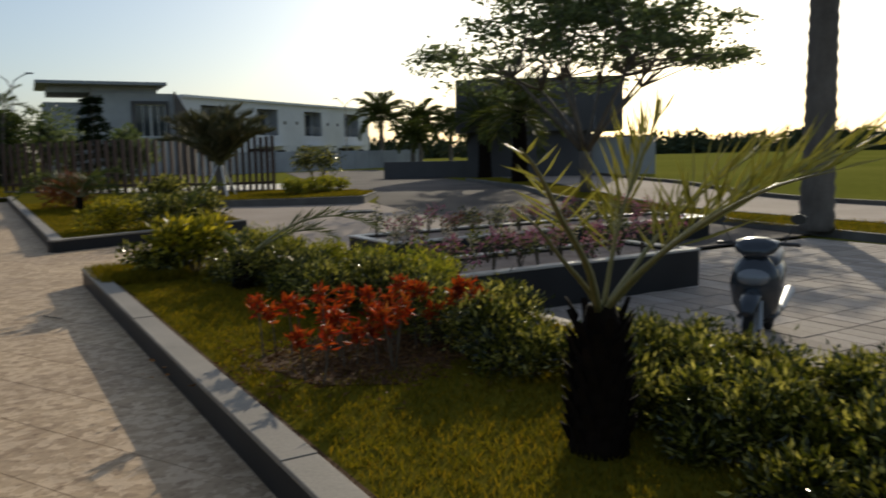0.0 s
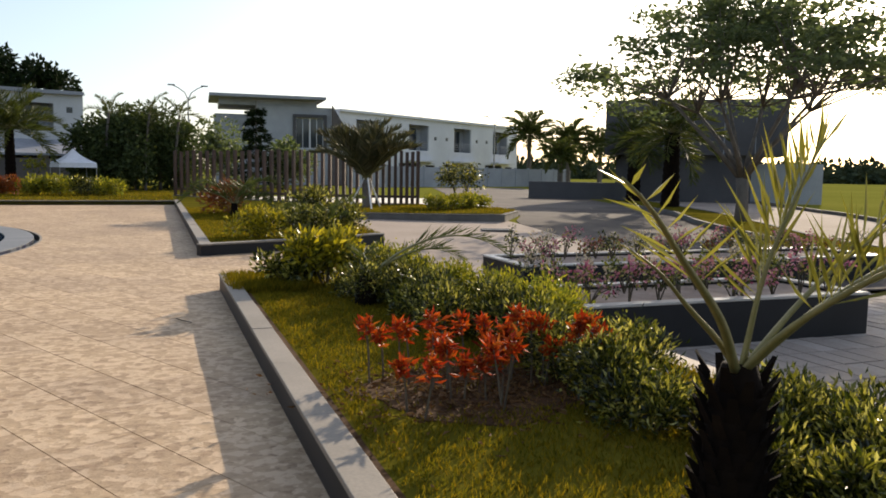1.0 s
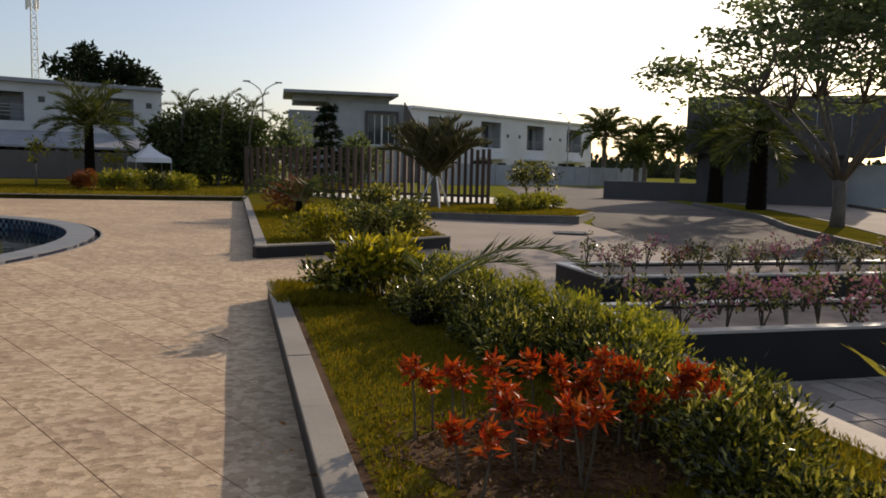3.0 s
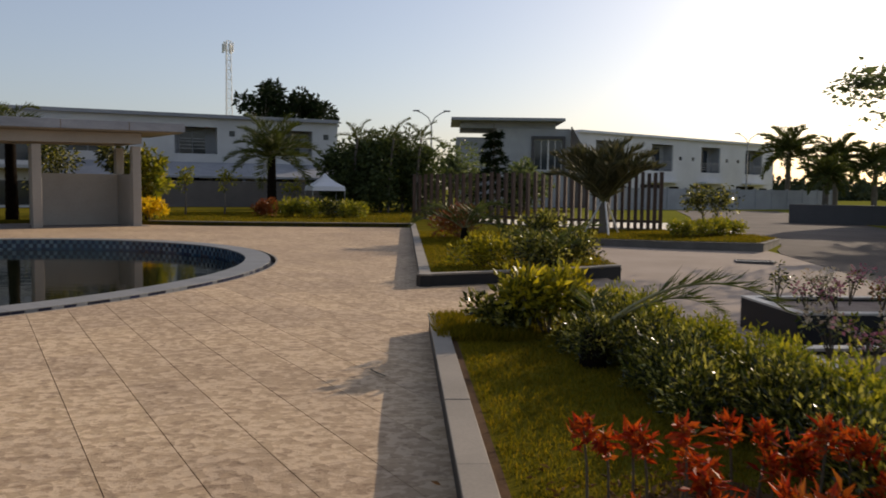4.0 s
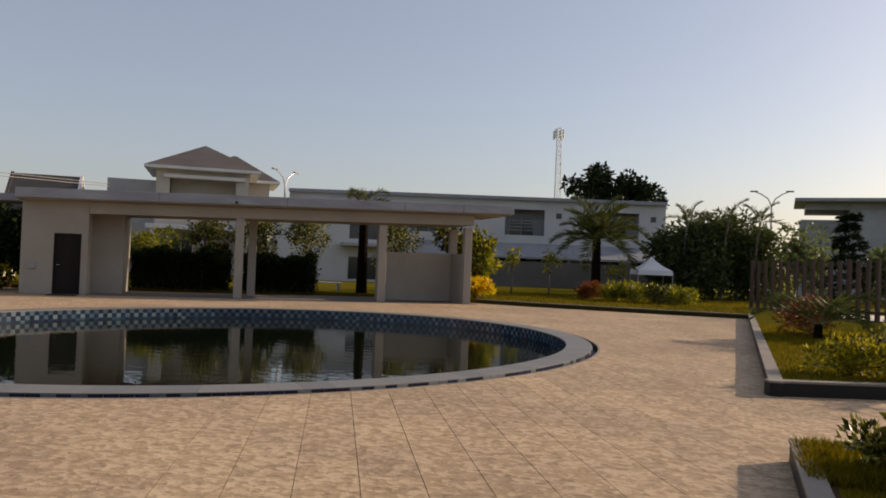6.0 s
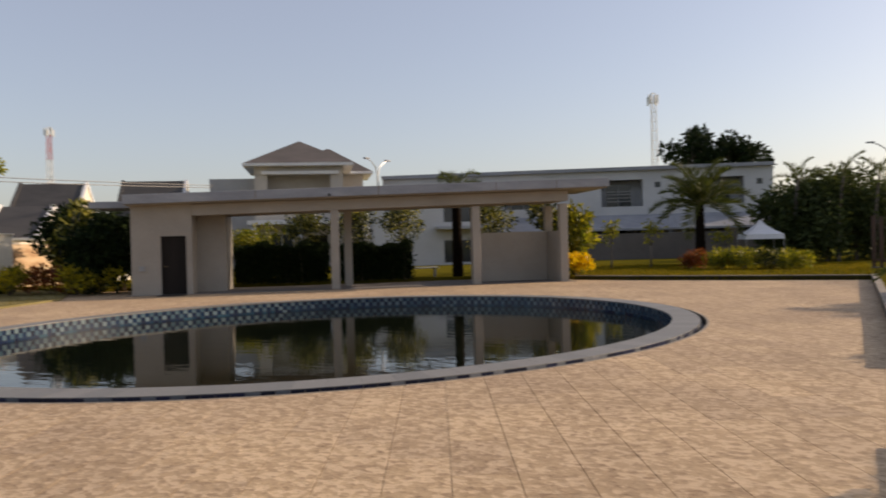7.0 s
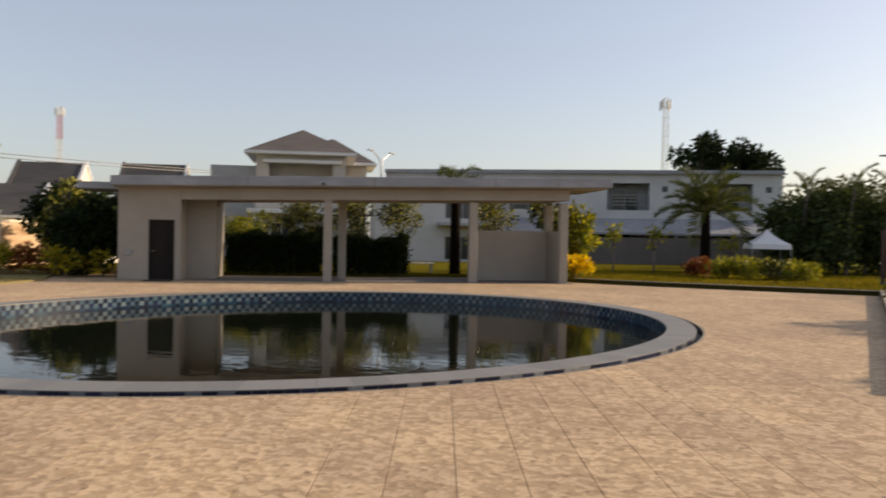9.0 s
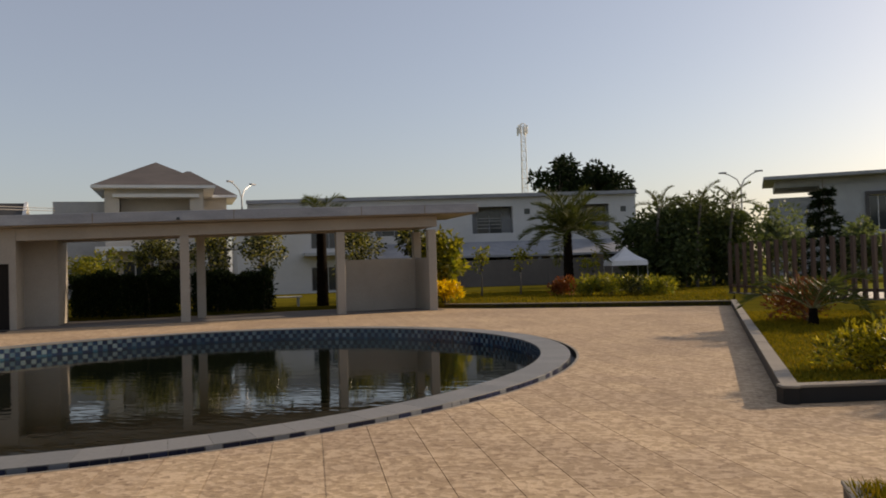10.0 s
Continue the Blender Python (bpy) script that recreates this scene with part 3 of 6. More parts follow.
# ---- pool ----
pool = thing("swimming_pool", pose(POOL[0], POOL[1], 0, 0, 0, math.degrees(POOL_TURN)) @ Matrix.Diagonal((POOL_WIDE, 1, 1, 1)), "round swimming pool with blue mosaic walls and dark water", "pool")
part("basin_wall", Build().ring(0, 0, R_IN, R_IN + 0.12, -1.4, -0.02), M_GRANITE, pool, "dark pool wall behind the mosaic")
disc = Build()
disc.add([((R_IN + 0.02) * math.cos(2 * math.pi * k / 96), (R_IN + 0.02) * math.sin(2 * math.pi * k / 96), WATER_Z) for k in range(96)], [tuple(range(96))])
part("water", disc, M_WATER, pool, "still dark green murky water")
part("basin_floor", Build().add([((R_IN + 0.1) * math.cos(2 * math.pi * k / 48), (R_IN + 0.1) * math.sin(2 * math.pi * k / 48), -1.4) for k in range(48)], [tuple(range(48))]), M_GRANITE, pool)
part("coping_bed", Build().ring(0, 0, R_IN + 0.121, R_OUT - 0.014, -0.2, RIM_Z - 0.022, 160), M_CURB, pool)
part("gutter", Build().ring(0, 0, R_OUT - 0.01, R_EDGE + 0.04, -0.2, -0.13, 160), M_GRANITE, pool, "dark sunken drain channel round the rim")
part("gutter_wall", Build().ring(0, 0, R_EDGE, R_EDGE + 0.04, -0.129, -0.014, 160), M_GRANITE, pool, "dark outer side of the drain channel")
part("edging", Build().ring(0, 0, R_EDGE - 0.004, R_EDGE + 0.035, -0.0135, 0.003, 160), M_CURB, pool, "thin pale stone edging of the deck")
# mosaic on the inside: two chequered rows, then blue rows down to the water
N_M = 396
pale, navy, blue = Build(), Build(), Build()
mrng = random.Random(61)
for row in range(6):
    z1 = RIM_Z - 0.024 - row * 0.106
    for k in range(N_M):
        a0, a1 = 2 * math.pi * (k + 0.04) / N_M, 2 * math.pi * (k + 0.96) / N_M
        r = R_IN - 0.008
        if row < 2:
            b = pale if (k + row) % 2 else navy
        else:
            b = pale if (k + row) % 2 and mrng.random() < 0.12 else (navy if mrng.random() < 0.4 else blue)
        b.add([(r * math.cos(a0), r * math.sin(a0), z1 - 0.1), (r * math.cos(a1), r * math.sin(a1), z1 - 0.1), (r * math.cos(a1), r * math.sin(a1), z1), (r * math.cos(a0), r * math.sin(a0), z1)], [(3, 2, 1, 0)])
tagged(part("wall_mosaic", navy, M_MOSAIC_NAVY, pool, "dark navy square mosaic tiles"), kind="stuff")
tagged(part("wall_mosaic", blue, M_MOSAIC, pool, "blue square mosaic tiles"), kind="stuff")
tagged(part("wall_mosaic", pale, M_MOSAIC_PALE, pool, "pale blue-white square mosaic tiles"), kind="stuff")
# coping stones and rim tiles
N_C = 120
cop = Build()
a0, a1 = 0.0002, 2 * math.pi / N_C - 0.0002
q0 = [(R_IN - 0.02, a0), (R_OUT, a0), (R_OUT, a1), (R_IN - 0.02, a1)]
cop.add([(r * math.cos(a), r * math.sin(a), RIM_Z - 0.021) for r, a in q0] + [(r * math.cos(a), r * math.sin(a), RIM_Z) for r, a in q0], [(4, 5, 6, 7), (0, 1, 5, 4), (1, 2, 6, 5), (2, 3, 7, 6), (3, 0, 4, 7)])
cop_me = cop.mesh("coping_stone", M_COPING)
for k in range(N_C):
    s = part("coping_stone", cop_me, None, pool)
    s.matrix_basis = Matrix.Rotation(2 * math.pi * k / N_C, 4, "Z")
N_R = 300
rim = Build()
w = 2 * math.pi * R_OUT / N_R * 0.93
t0, t1 = RIM_Z - 0.128, RIM_Z - 0.008
rim.add([(R_OUT - 0.012, -w / 2, t0), (R_OUT - 0.012, w / 2, t0), (R_OUT - 0.012, w / 2, t1), (R_OUT - 0.012, -w / 2, t1), (R_OUT + 0.004, -w / 2, t0), (R_OUT + 0.004, w / 2, t0), (R_OUT + 0.004, w / 2, t1), (R_OUT + 0.004, -w / 2, t1)],
        [(4, 5, 6, 7), (0, 1, 5, 4), (1, 2, 6, 5), (2, 3, 7, 6), (3, 0, 4, 7)])
rim_me = rim.mesh("tile", M_RIM)
for k in range(N_R):
    s = part("tile", rim_me, None, pool)
    s.matrix_basis = Matrix.Rotation(2 * math.pi * k / N_R, 4, "Z")

# ---- near planter ----
PLANT1 = [(0, -7.8), (0, 9.25), (1.6, 9.35), (2.75, 8.3), (2.95, -7.8)]
in1 = inside(PLANT1)
setting("lawn_planter", Build().slab([(0.14, -7.7), (0.14, 9.1), (1.5, 9.2), (2.6, 8.2), (2.8, -7.7)], -0.4, 0.15), M_TURF, "raised lawn bed beside the pool deck", "lawn")


def curb_run(name, pts, z0, z1, width, label, step=1.15, face=None, cap=None):
    """A low wall of granite with coping stones laid end to end on it."""
    ob = tagged(thing(name), label, "kerb", "", "structure")
    wall = Build()
    k = 0
    for (x0, y0), (x1, y1) in zip(pts, pts[1:]):
        a, b = Vector((x0, y0, 0)), Vector((x1, y1, 0))
        d = (b - a).normalized()
        n = Vector((-d.y, d.x, 0))
        q = [a, b, b + n * width, a + n * width]
        wall.slab([(p.x, p.y) for p in q], z0, z1 - 0.03)
        m = max(1, round((b - a).length / step))
        for i in range(m):
            p, r = a.lerp(b, i / m), a.lerp(b, (i + 1) / m)
            st = Build()
            o = -n * 0.012
            c = [p + d * 0.002 + o, r - d * 0.002 + o, r - d * 0.002 + n * (width + 0.01), p + d * 0.002 + n * (width + 0.01)]
            st.slab([(v.x, v.y) for v in c], z1 - 0.028, z1 + 0.002 * ((k * 7) % 3 - 1))
            part("coping_stone", st, cap or M_CURB, ob, bevel=0.004)
            k += 1
    part("wall", wall, face or M_GRANITE, ob, "black granite face")
    return ob


# deck side runs north to south so that its width lies under the lawn
curb_run("planter_kerb", [(0.015, 9.25), (0.015, -7.8)], -0.3, 0.2, 0.14, "grey stone kerb along the near lawn bed")
curb_run("planter_kerb", [(1.6, 9.35), (0.16, 9.25)], -0.3, 0.19, 0.14, "grey stone kerb at the end of the lawn bed")
setting("planter_wall", Build().slab([(2.95, -7.8), (2.75, 8.3), (1.6, 9.35), (1.5, 9.2), (2.6, 8.2), (2.8, -7.8)], -0.5, 0.07), M_GRANITE, "dark retaining wall of the lawn bed above the paving", "wall", 0.01)
# soil-coloured strip painted in for the shadow groove along the kerb
setting("soil_edge", Build().box(0.172, 0.225, -7.7, 9.05, 0.0, 0.156), M_SOIL, "narrow dark strip drawn as the shadow groove between kerb and lawn", "soil")
grass("lawn_grass", lambda x, y: in1(x, y) and x > 0.24 and not (0.45 < x < 1.65 and 3.45 < y < 4.4 and random.random() < 0.9), 0.16, 2.7, 0.2, 9.0, 0.145, 60000, 0.042, 7, "short mown yellow-green lawn grass in the near bed")
grass("lawn_tuft", lambda x, y: in1(x, y) and (x < 0.9), 0.05, 0.95, 7.9, 9.15, 0.15, 6500, 0.10, 8, "longer untrimmed grass over the corner of the bed", 0.012)
soil_edge = [(1.08 + (0.66 + 0.09 * math.sin(5 * a) + 0.05 * math.sin(11 * a + 1)) * math.cos(a), 3.92 + (0.62 + 0.08 * math.sin(4 * a + 2)) * math.sin(a)) for a in [2 * math.pi * k / 40 for k in range(40)]]
setting("soil_patch", Build().slab(soil_edge, 0.0, 0.157), M_SOIL, "bare brown soil under the orange plants", "soil")
lrng = np.random.default_rng(77)
lp = np.column_stack([lrng.normal(1.08, 0.4, 1500), lrng.normal(3.92, 0.36, 1500), np.full(1500, 0.164)])
tagged(part("leaf_litter", leaf_build(lp, np.column_stack([lrng.normal(0, 1, 1500), lrng.normal(0, 1, 1500), lrng.normal(0.15, 0.2, 1500)]), 0.045 * (0.5 + lrng.random(1500)), np.full(1500, 0.018), lrng), L_LITTER), "dry fallen leaves and clippings on the soil", "leaves", "", "stuff")

# ---- far lawn bed, island and lawns ----
EAST = [(0, 13.0), (2.2, 13.85), (3.6, 14.7), (4.4, 23.7), (7, 22.6), (9.6, 21.95), (11.2, 24.3), (10.8, 27), (9.6, 29), (0.6, 43), (0, 31.6)]
setting("lawn_east", Build().slab([(0.14, 13.2), (2.2, 13.98), (3.5, 14.8), (4.28, 23.9), (7.05, 22.75), (9.5, 22.1), (11.05, 24.35), (10.7, 26.9), (9.5, 28.8), (0.5, 43), (0.14, 31.6)], -0.3, 0.15), M_TURF, "raised lawn bed in front of the slatted fence", "lawn")
curb_run("planter_kerb", [(0, 31.6), (0, 13.0), (2.2, 13.85), (3.6, 14.7)], -0.4, 0.2, 0.16, "grey stone kerb along the far lawn bed")
curb_run("road_kerb", [(3.6, 14.7), (4.4, 23.7), (7, 22.6), (9.6, 21.95), (11.2, 24.3), (10.8, 27), (9.6, 29)], -0.4, 0.13, 0.14, "dark kerb between the lawn island and the road", 1.0, M_ROADKERB, M_ROADKERB)
in2 = inside(EAST)
grass("lawn_grass", lambda x, y: in2(x, y) and x > 0.2, 0.2, 4.2, 13.1, 26, 0.145, 30000, 0.055, 9, "short mown lawn grass in the far bed", 0.014)
grass("island_grass", in2, 4.3, 11, 22.2, 28, 0.145, 9000, 0.07, 10, "lawn grass on the island by the road", 0.02)
NORTH = [(0, 31.6), (-4, 31.45), (-8, 31.55), (-10.2, 31.9), (-12.4, 33.9), (-26.0, 23.8), (-27, 22.0), (-33, 24), (-60, 40), (-60, 58), (12, 58), (0.6, 43)]
setting("lawn_north", Build().slab(NORTH, -0.3, 0.13), M_TURF, "sunlit lawn behind the pool deck", "lawn")
curb_run("lawn_kerb", [(-10.2, 31.9), (-8, 31.55), (-4, 31.45), (0, 31.6)], -0.2, 0.17, 0.15, "dark stone kerb along the far edge of the deck", 1.0)
in3 = inside(NORTH)
grass("far_lawn_grass", in3, -13, 0, 31.8, 44, 0.125, 16000, 0.08, 11, "rough lawn grass behind the deck", 0.025)
WEST = [(-20.2, 5), (-21.0, 12), (-22.2, 16), (-23.6, 19.2), (-27.5, 22.5), (-31.5, 24), (-31.5, 0), (-20.2, 0)]
setting("lawn_west", Build().slab(WEST, -0.3, 0.06), M_DRYTURF, "narrow dry lawn between the deck and the boundary wall", "lawn")
grass("west_lawn_grass", inside(WEST), -31, -20, 2, 24, 0.055, 4500, 0.05, 12, "rough lawn grass along the boundary wall", 0.025)

# ---- flower beds by the drive ----


def flower_bed(x0, x1, y0, y1, z1, label):
    ob = thing("flower_bed", pose(0, 0, -0.42), label, "flower bed")
    h = z1 + 0.42
    w = Build()
    for a in ((x0, x1, y0, y0 + 0.14), (x0, x1, y1 - 0.14, y1), (x0, x0 + 0.14, y0 + 0.14, y1 - 0.14), (x1 - 0.14, x1, y0 + 0.14, y1 - 0.14)):
        w.box(*a, 0, h - 0.03)
    part("wall", w, M_GRANITE, ob, "black granite wall")
    c = Build()
    for a in ((x0 - 0.01, x1 + 0.01, y0 - 0.01, y0 + 0.15), (x0 - 0.01, x1 + 0.01, y1 - 0.15, y1 + 0.01), (x0 - 0.01, x0 + 0.15, y0 + 0.152, y1 - 0.152), (x1 - 0.15, x1 + 0.01, y0 + 0.152, y1 - 0.152)):
        c.box(*a, h - 0.028, h)
    part("coping", c, M_LITCOPING, ob, "stone coping with bright sun put into its colour", bevel=0.004)
    part("soil", Build().box(x0 + 0.13, x1 - 0.13, y0 + 0.13, y1 - 0.13, 0.02, h - 0.06), M_BEDSOIL, ob, "dry brown soil")
    return ob


flower_bed(3.2, 7.3, 6.6, 8.1, 0.09, "long flower bed with black granite walls and pale coping")
flower_bed(4.6, 12.0, 10.4, 12.0, 0.03, "second long flower bed of black granite behind the first")
frng = random.Random(21)


def flower_plant(x, y, z, seed, mat, label):
    r = np.random.default_rng(seed)
    ob = thing("flowering_shrub", pose(x, y, z), label, "flowers", "flowers in the beds")
    h = 0.22 + 0.22 * r.random()
    st = Build()
    c = []
    for k in range(5):
        e = Vector((r.normal(0, 0.11), r.normal(0, 0.11), h * (0.7 + 0.5 * r.random())))
        st.tube([(0, 0, 0), (e.x * 0.4, e.y * 0.4, e.z * 0.6), e], [0.010, 0.007, 0.004], 5)
        c.append(e)
    part("stemwork", st, M_STEM, ob)
    c = np.array(c)
    p, n = clump_points(r, c, np.full(5, 0.08), 75)
    part("blossom", leaf_build(p, n + r.normal(0, 0.4, (75, 3)), 0.05 * (0.7 + 0.6 * r.random(75)), np.full(75, 0.035), r), mat, ob)
    p, n = clump_points(r, c * 0.8, np.full(5, 0.09), 70)
    part("foliage", leaf_build(p, n + r.normal(0, 0.4, (70, 3)), 0.06 * (0.7 + 0.6 * r.random(70)), np.full(70, 0.03), r), L_HEDGE, ob)


for i in range(22):
    mat = (L_PINK, L_PALE, L_PINK, L_YGREEN)[i % 4]
    lab = ("pink flowering shrub on thin stems", "pale peach flowering shrub on thin stems", "pink flowering shrub on thin stems", "yellow-green leafy young shrub")[i % 4]
    flower_plant(3.45 + 3.6 * (i // 2) / 10.5 + frng.uniform(-0.1, 0.1), (6.95, 7.65)[i % 2] + frng.uniform(-0.12, 0.12), 0.03, 100 + i, mat, lab)
for i in range(28):
    mat = (L_PINK, L_HEDGE, L_PINK, L_PALE, L_RED)[i % 5]
    lab = ("pink flowering shrub on thin stems", "small green leafy shrub", "pink flowering shrub on thin stems", "pale flowering shrub on thin stems", "small red-brown leafy shrub")[i % 5]
    flower_plant(4.9 + 6.8 * (i // 2) / 13.5 + frng.uniform(-0.1, 0.1), (10.8, 11.5)[i % 2] + frng.uniform(-0.12, 0.12), -0.03, 200 + i, mat, lab)

# ---- plants of the near bed ----
hrng = np.random.default_rng(3)
HEDGE = [(1.42, 7.75), (1.42, 7.3), (1.5, 6.4), (1.7, 5.2), (1.85, 4.2), (1.85, 3.0)]


def hedge(line, half, z, high, count, seed, label, leaf, mat, name="hedge", group=""):
    r = np.random.default_rng(seed)
    ob = thing(name, pose(0, 0, 0), label, "hedge", group)
    seg = [Vector((*p, 0)) for p in line]
    total = sum((b - a).length for a, b in zip(seg, seg[1:]))
    lumps = int(total * (0.5 + half) / 0.07)
    c = []
    for k in range(lumps):
        d = total * k / lumps
        for a, b in zip(seg, seg[1:]):
            if d <= (b - a).length:
                q = a.lerp(b, d / (b - a).length)
                nn = (b - a).normalized()
                q = q + Vector((-nn.y, nn.x, 0)) * r.uniform(-half, half)
                break
            d -= (b - a).length
        c.append((q.x, q.y, z + high * r.uniform(0.25, 0.78)))
    c = np.array(c)
    st = Build()
    for k in range(lumps):
        e = Vector(c[k])
        st.tube([(e.x + r.normal(0, 0.05), e.y + r.normal(0, 0.05), z), (e.x, e.y, z + (e.z - z) * 0.6), e], [0.012, 0.009, 0.004], 5)
    tagged(part("stemwork", st, M_STEM, ob), kind="stuff")
    count = int(count * 1.7) if leaf < 0.1 else count
    p, n = clump_points(r, c, np.full(lumps, high * 0.40) * (0.6 + 0.8 * r.random(lumps)), count)
    p += r.normal(0, 0.11 * high, (count, 3))
    p[:, 2] = np.maximum(p[:, 2], z + 0.01)
    d = n * 0.8 + np.array([0, 0, 0.6]) + r.normal(0, 0.5, (count, 3))
    part("foliage", leaf_build(p, d, leaf * (0.5 + 0.9 * r.random(count)), leaf * 0.36 * (0.7 + 0.6 * r.random(count)), r), mat, ob)
    return ob


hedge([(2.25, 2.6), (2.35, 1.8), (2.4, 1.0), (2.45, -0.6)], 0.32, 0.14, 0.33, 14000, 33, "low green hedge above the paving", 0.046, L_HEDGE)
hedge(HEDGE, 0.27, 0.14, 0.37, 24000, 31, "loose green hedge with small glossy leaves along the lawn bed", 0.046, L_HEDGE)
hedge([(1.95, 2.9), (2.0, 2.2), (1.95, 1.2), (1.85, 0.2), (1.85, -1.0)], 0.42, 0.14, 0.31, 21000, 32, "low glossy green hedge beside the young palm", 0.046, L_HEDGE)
# extra row; its yellow-green leaves paint the sunlit tips of the hedge
hedge([(1.5, 8.5), (1.85, 7.6), (2.1, 6.4), (2.15, 5.3), (2.1, 4.5)], 0.2, 0.14, 0.4, 13000, 34, "sunlit yellow-green hedge along the edge of the bed", 0.05, L_YGREEN)
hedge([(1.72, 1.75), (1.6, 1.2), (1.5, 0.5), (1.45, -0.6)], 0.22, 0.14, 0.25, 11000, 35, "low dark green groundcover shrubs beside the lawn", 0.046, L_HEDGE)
shrub("croton_shrub", 1.12, 8.4, 0.14, 0.5, 0.56, L_CROTON, 41, "yellow-green variegated shrub at the end of the bed", leaf=0.10, count=1700, lumps=13)
shrub("green_shrub", 0.72, 8.35, 0.14, 0.34, 0.30, L_HEDGE, 42, "low dark green shrub at the end of the bed", leaf=0.07, count=900)

orng = np.random.default_rng(17)
for i in range(30):
    x, y = 0.52 + 1.25 * ((i * 0.618) % 1) + orng.normal(0, 0.04), 3.42 + 0.95 * ((i * 0.7549 + 0.2) % 1)
    h = 0.24 + 0.24 * orng.random()
    ob = thing("cordyline", pose(x, y, 0.15, orng.normal(0, 5), orng.normal(0, 5), 0), "orange-red leafy plant on a thin bare stem", "shrub", "orange plants in the bed")
    part("stem", Build().tube([(0, 0, 0), (0.01, 0.008, h * 0.5), (0, 0, h)], [0.007, 0.006, 0.005], 5), M_STEM, ob)
    k = 60
    az = orng.random(k) * 6.283
    el = orng.uniform(-0.5, 1.25, k)
    d = np.column_stack([np.cos(az) * np.cos(el), np.sin(az) * np.cos(el), np.sin(el)])
    p = np.column_stack([orng.normal(0, 0.018, k), orng.normal(0, 0.018, k), h - 0.10 * orng.random(k) ** 1.5])
    part("foliage", leaf_build(p, d, 0.068 * (0.5 + 0.8 * orng.random(k)), 0.016 + 0.012 * orng.random(k), orng, 0.12), L_ORANGE, ob)

# young palm with a dark fibrous trunk
yp = thing("young_palm", pose(1.24, 1.9, 0.12), "young date palm with a dark fibrous trunk and stiff yellow fronds", "palm tree")
tb = Build()
tb.tube([(0, 0, -0.02), (0, 0, 0.1), (0.005, 0, 0.3), (0.01, 0.0, 0.5), (0.01, 0, 0.66)], [0.14, 0.125, 0.115, 0.105, 0.06], 14)
part("trunk", tb, M_DARKBARK, yp, "dark brown fibrous trunk", smooth=True)
prng = np.random.default_rng(23)
for i in range(70):
    a, z = i * 2.4, 0.04 + 0.56 * i / 70
    r0 = 0.12 - 0.04 * z
    o = Vector((math.cos(a) * r0, math.sin(a) * r0, z))
    t = o + Vector((math.cos(a) * 0.05, math.sin(a) * 0.05, 0.10))
    b = Build()
    sd = Vector((-math.sin(a), math.cos(a), 0)) * 0.028
    b.add([o - sd, o + sd, t + sd * 0.5, t - sd * 0.5, o - sd + Vector((0, 0, 0.03)) * 1.0, o * 0.93 + Vector((0, 0, 0.07))], [(0, 1, 2, 3), (0, 3, 5), (1, 5, 2), (3, 2, 5)])
    part("leaf_base", b, M_DARKBARK, yp)
# stiff fronds: azimuth in degrees, rise, length, droop, leaflet pairs, first leaflet, leaflet length and width
for k, (az, rise, ln, dr, nl, st_, ll, lw) in enumerate([(221, 0.52, 1.75, 0.3, 8, 0.5, 0.17, 0.010), (212, 0.58, 1.1, 0.25, 2, 0.8, 0.12, 0.01), (-62, 1.42, 0.85, 0.35, 22, 0.3, 0.30, 0.014), (-72, 0.85, 1.25, 0.7, 22, 0.3, 0.30, 0.013), (-98, 0.72, 1.3, 0.6, 20, 0.35, 0.30, 0.013), (-30, 1.0, 1.0, 0.6, 14, 0.35, 0.28, 0.013)]):
    rm, lm = frond_mesh(ln, rise, dr, nl, ll, lw, 300 + k, L_PALMY, st_)
    fr = part("frond", rm, None, yp)
    fr.matrix_basis = Matrix.Translation((0.01, 0, 0.62)) @ Matrix.Rotation(radians(az), 4, "Z")
    co_ = [v.co.copy() for v in lm.vertices]
    for q in range(len(co_) // 4):
        part("leaflet", Build().add(co_[4 * q:4 * q + 4], [(0, 1, 2), (0, 2, 3)]), L_PALMY, fr)

ap = thing("arching_palm", pose(1.2, 6.95, 0.14), "small dark-based palm with long arching feathery fronds", "palm tree")
part("trunk", Build().tube([(0, 0, -0.02), (0.01, 0, 0.12), (0.02, 0, 0.26), (0.02, 0, 0.32)], [0.10, 0.11, 0.08, 0.03], 10), M_DARKBARK, ap, "short dark fibrous trunk", smooth=True)
for k, (az, rise, ln, dr) in enumerate([(-14, 0.78, 1.55, 1.7), (14, 0.62, 1.2, 1.4), (80, 0.7, 0.7, 1.2)]):
    rm, lm = frond_mesh(ln, rise, dr, 34, 0.22, 0.012, 320 + k, L_PALM, 0.35)
    fr = part("frond", rm, None, ap)
    fr.matrix_basis = Matrix.Translation((0.02, 0, 0.26)) @ Matrix.Rotation(radians(az), 4, "Z")
    tagged(part("frond_blade", lm, None, fr, "narrow leaflets along the frond"), kind="stuff")

# ---- plants of the far bed ----
shrub("croton_shrub", 1.15, 14.75, 0.14, 0.55, 0.55, L_CROTON, 43, "yellow-green variegated shrub in the far bed", leaf=0.09, count=1400, lumps=12)
shrub("green_shrub", 2.0, 14.6, 0.14, 0.6, 0.55, L_HEDGE, 44, "rounded dark green shrub in the far bed", leaf=0.08, count=1500, lumps=12)
shrub("green_shrub", 2.9, 15.6, 0.14, 0.7, 0.6, L_HEDGE, 45, "loose green shrub beside the road kerb", leaf=0.09, count=1500, lumps=12)
shrub("green_shrub", 2.3, 17.5, 0.14, 0.7, 0.45, L_HEDGE, 46, "loose pale green shrub in the far bed", leaf=0.1, count=1300, lumps=12)
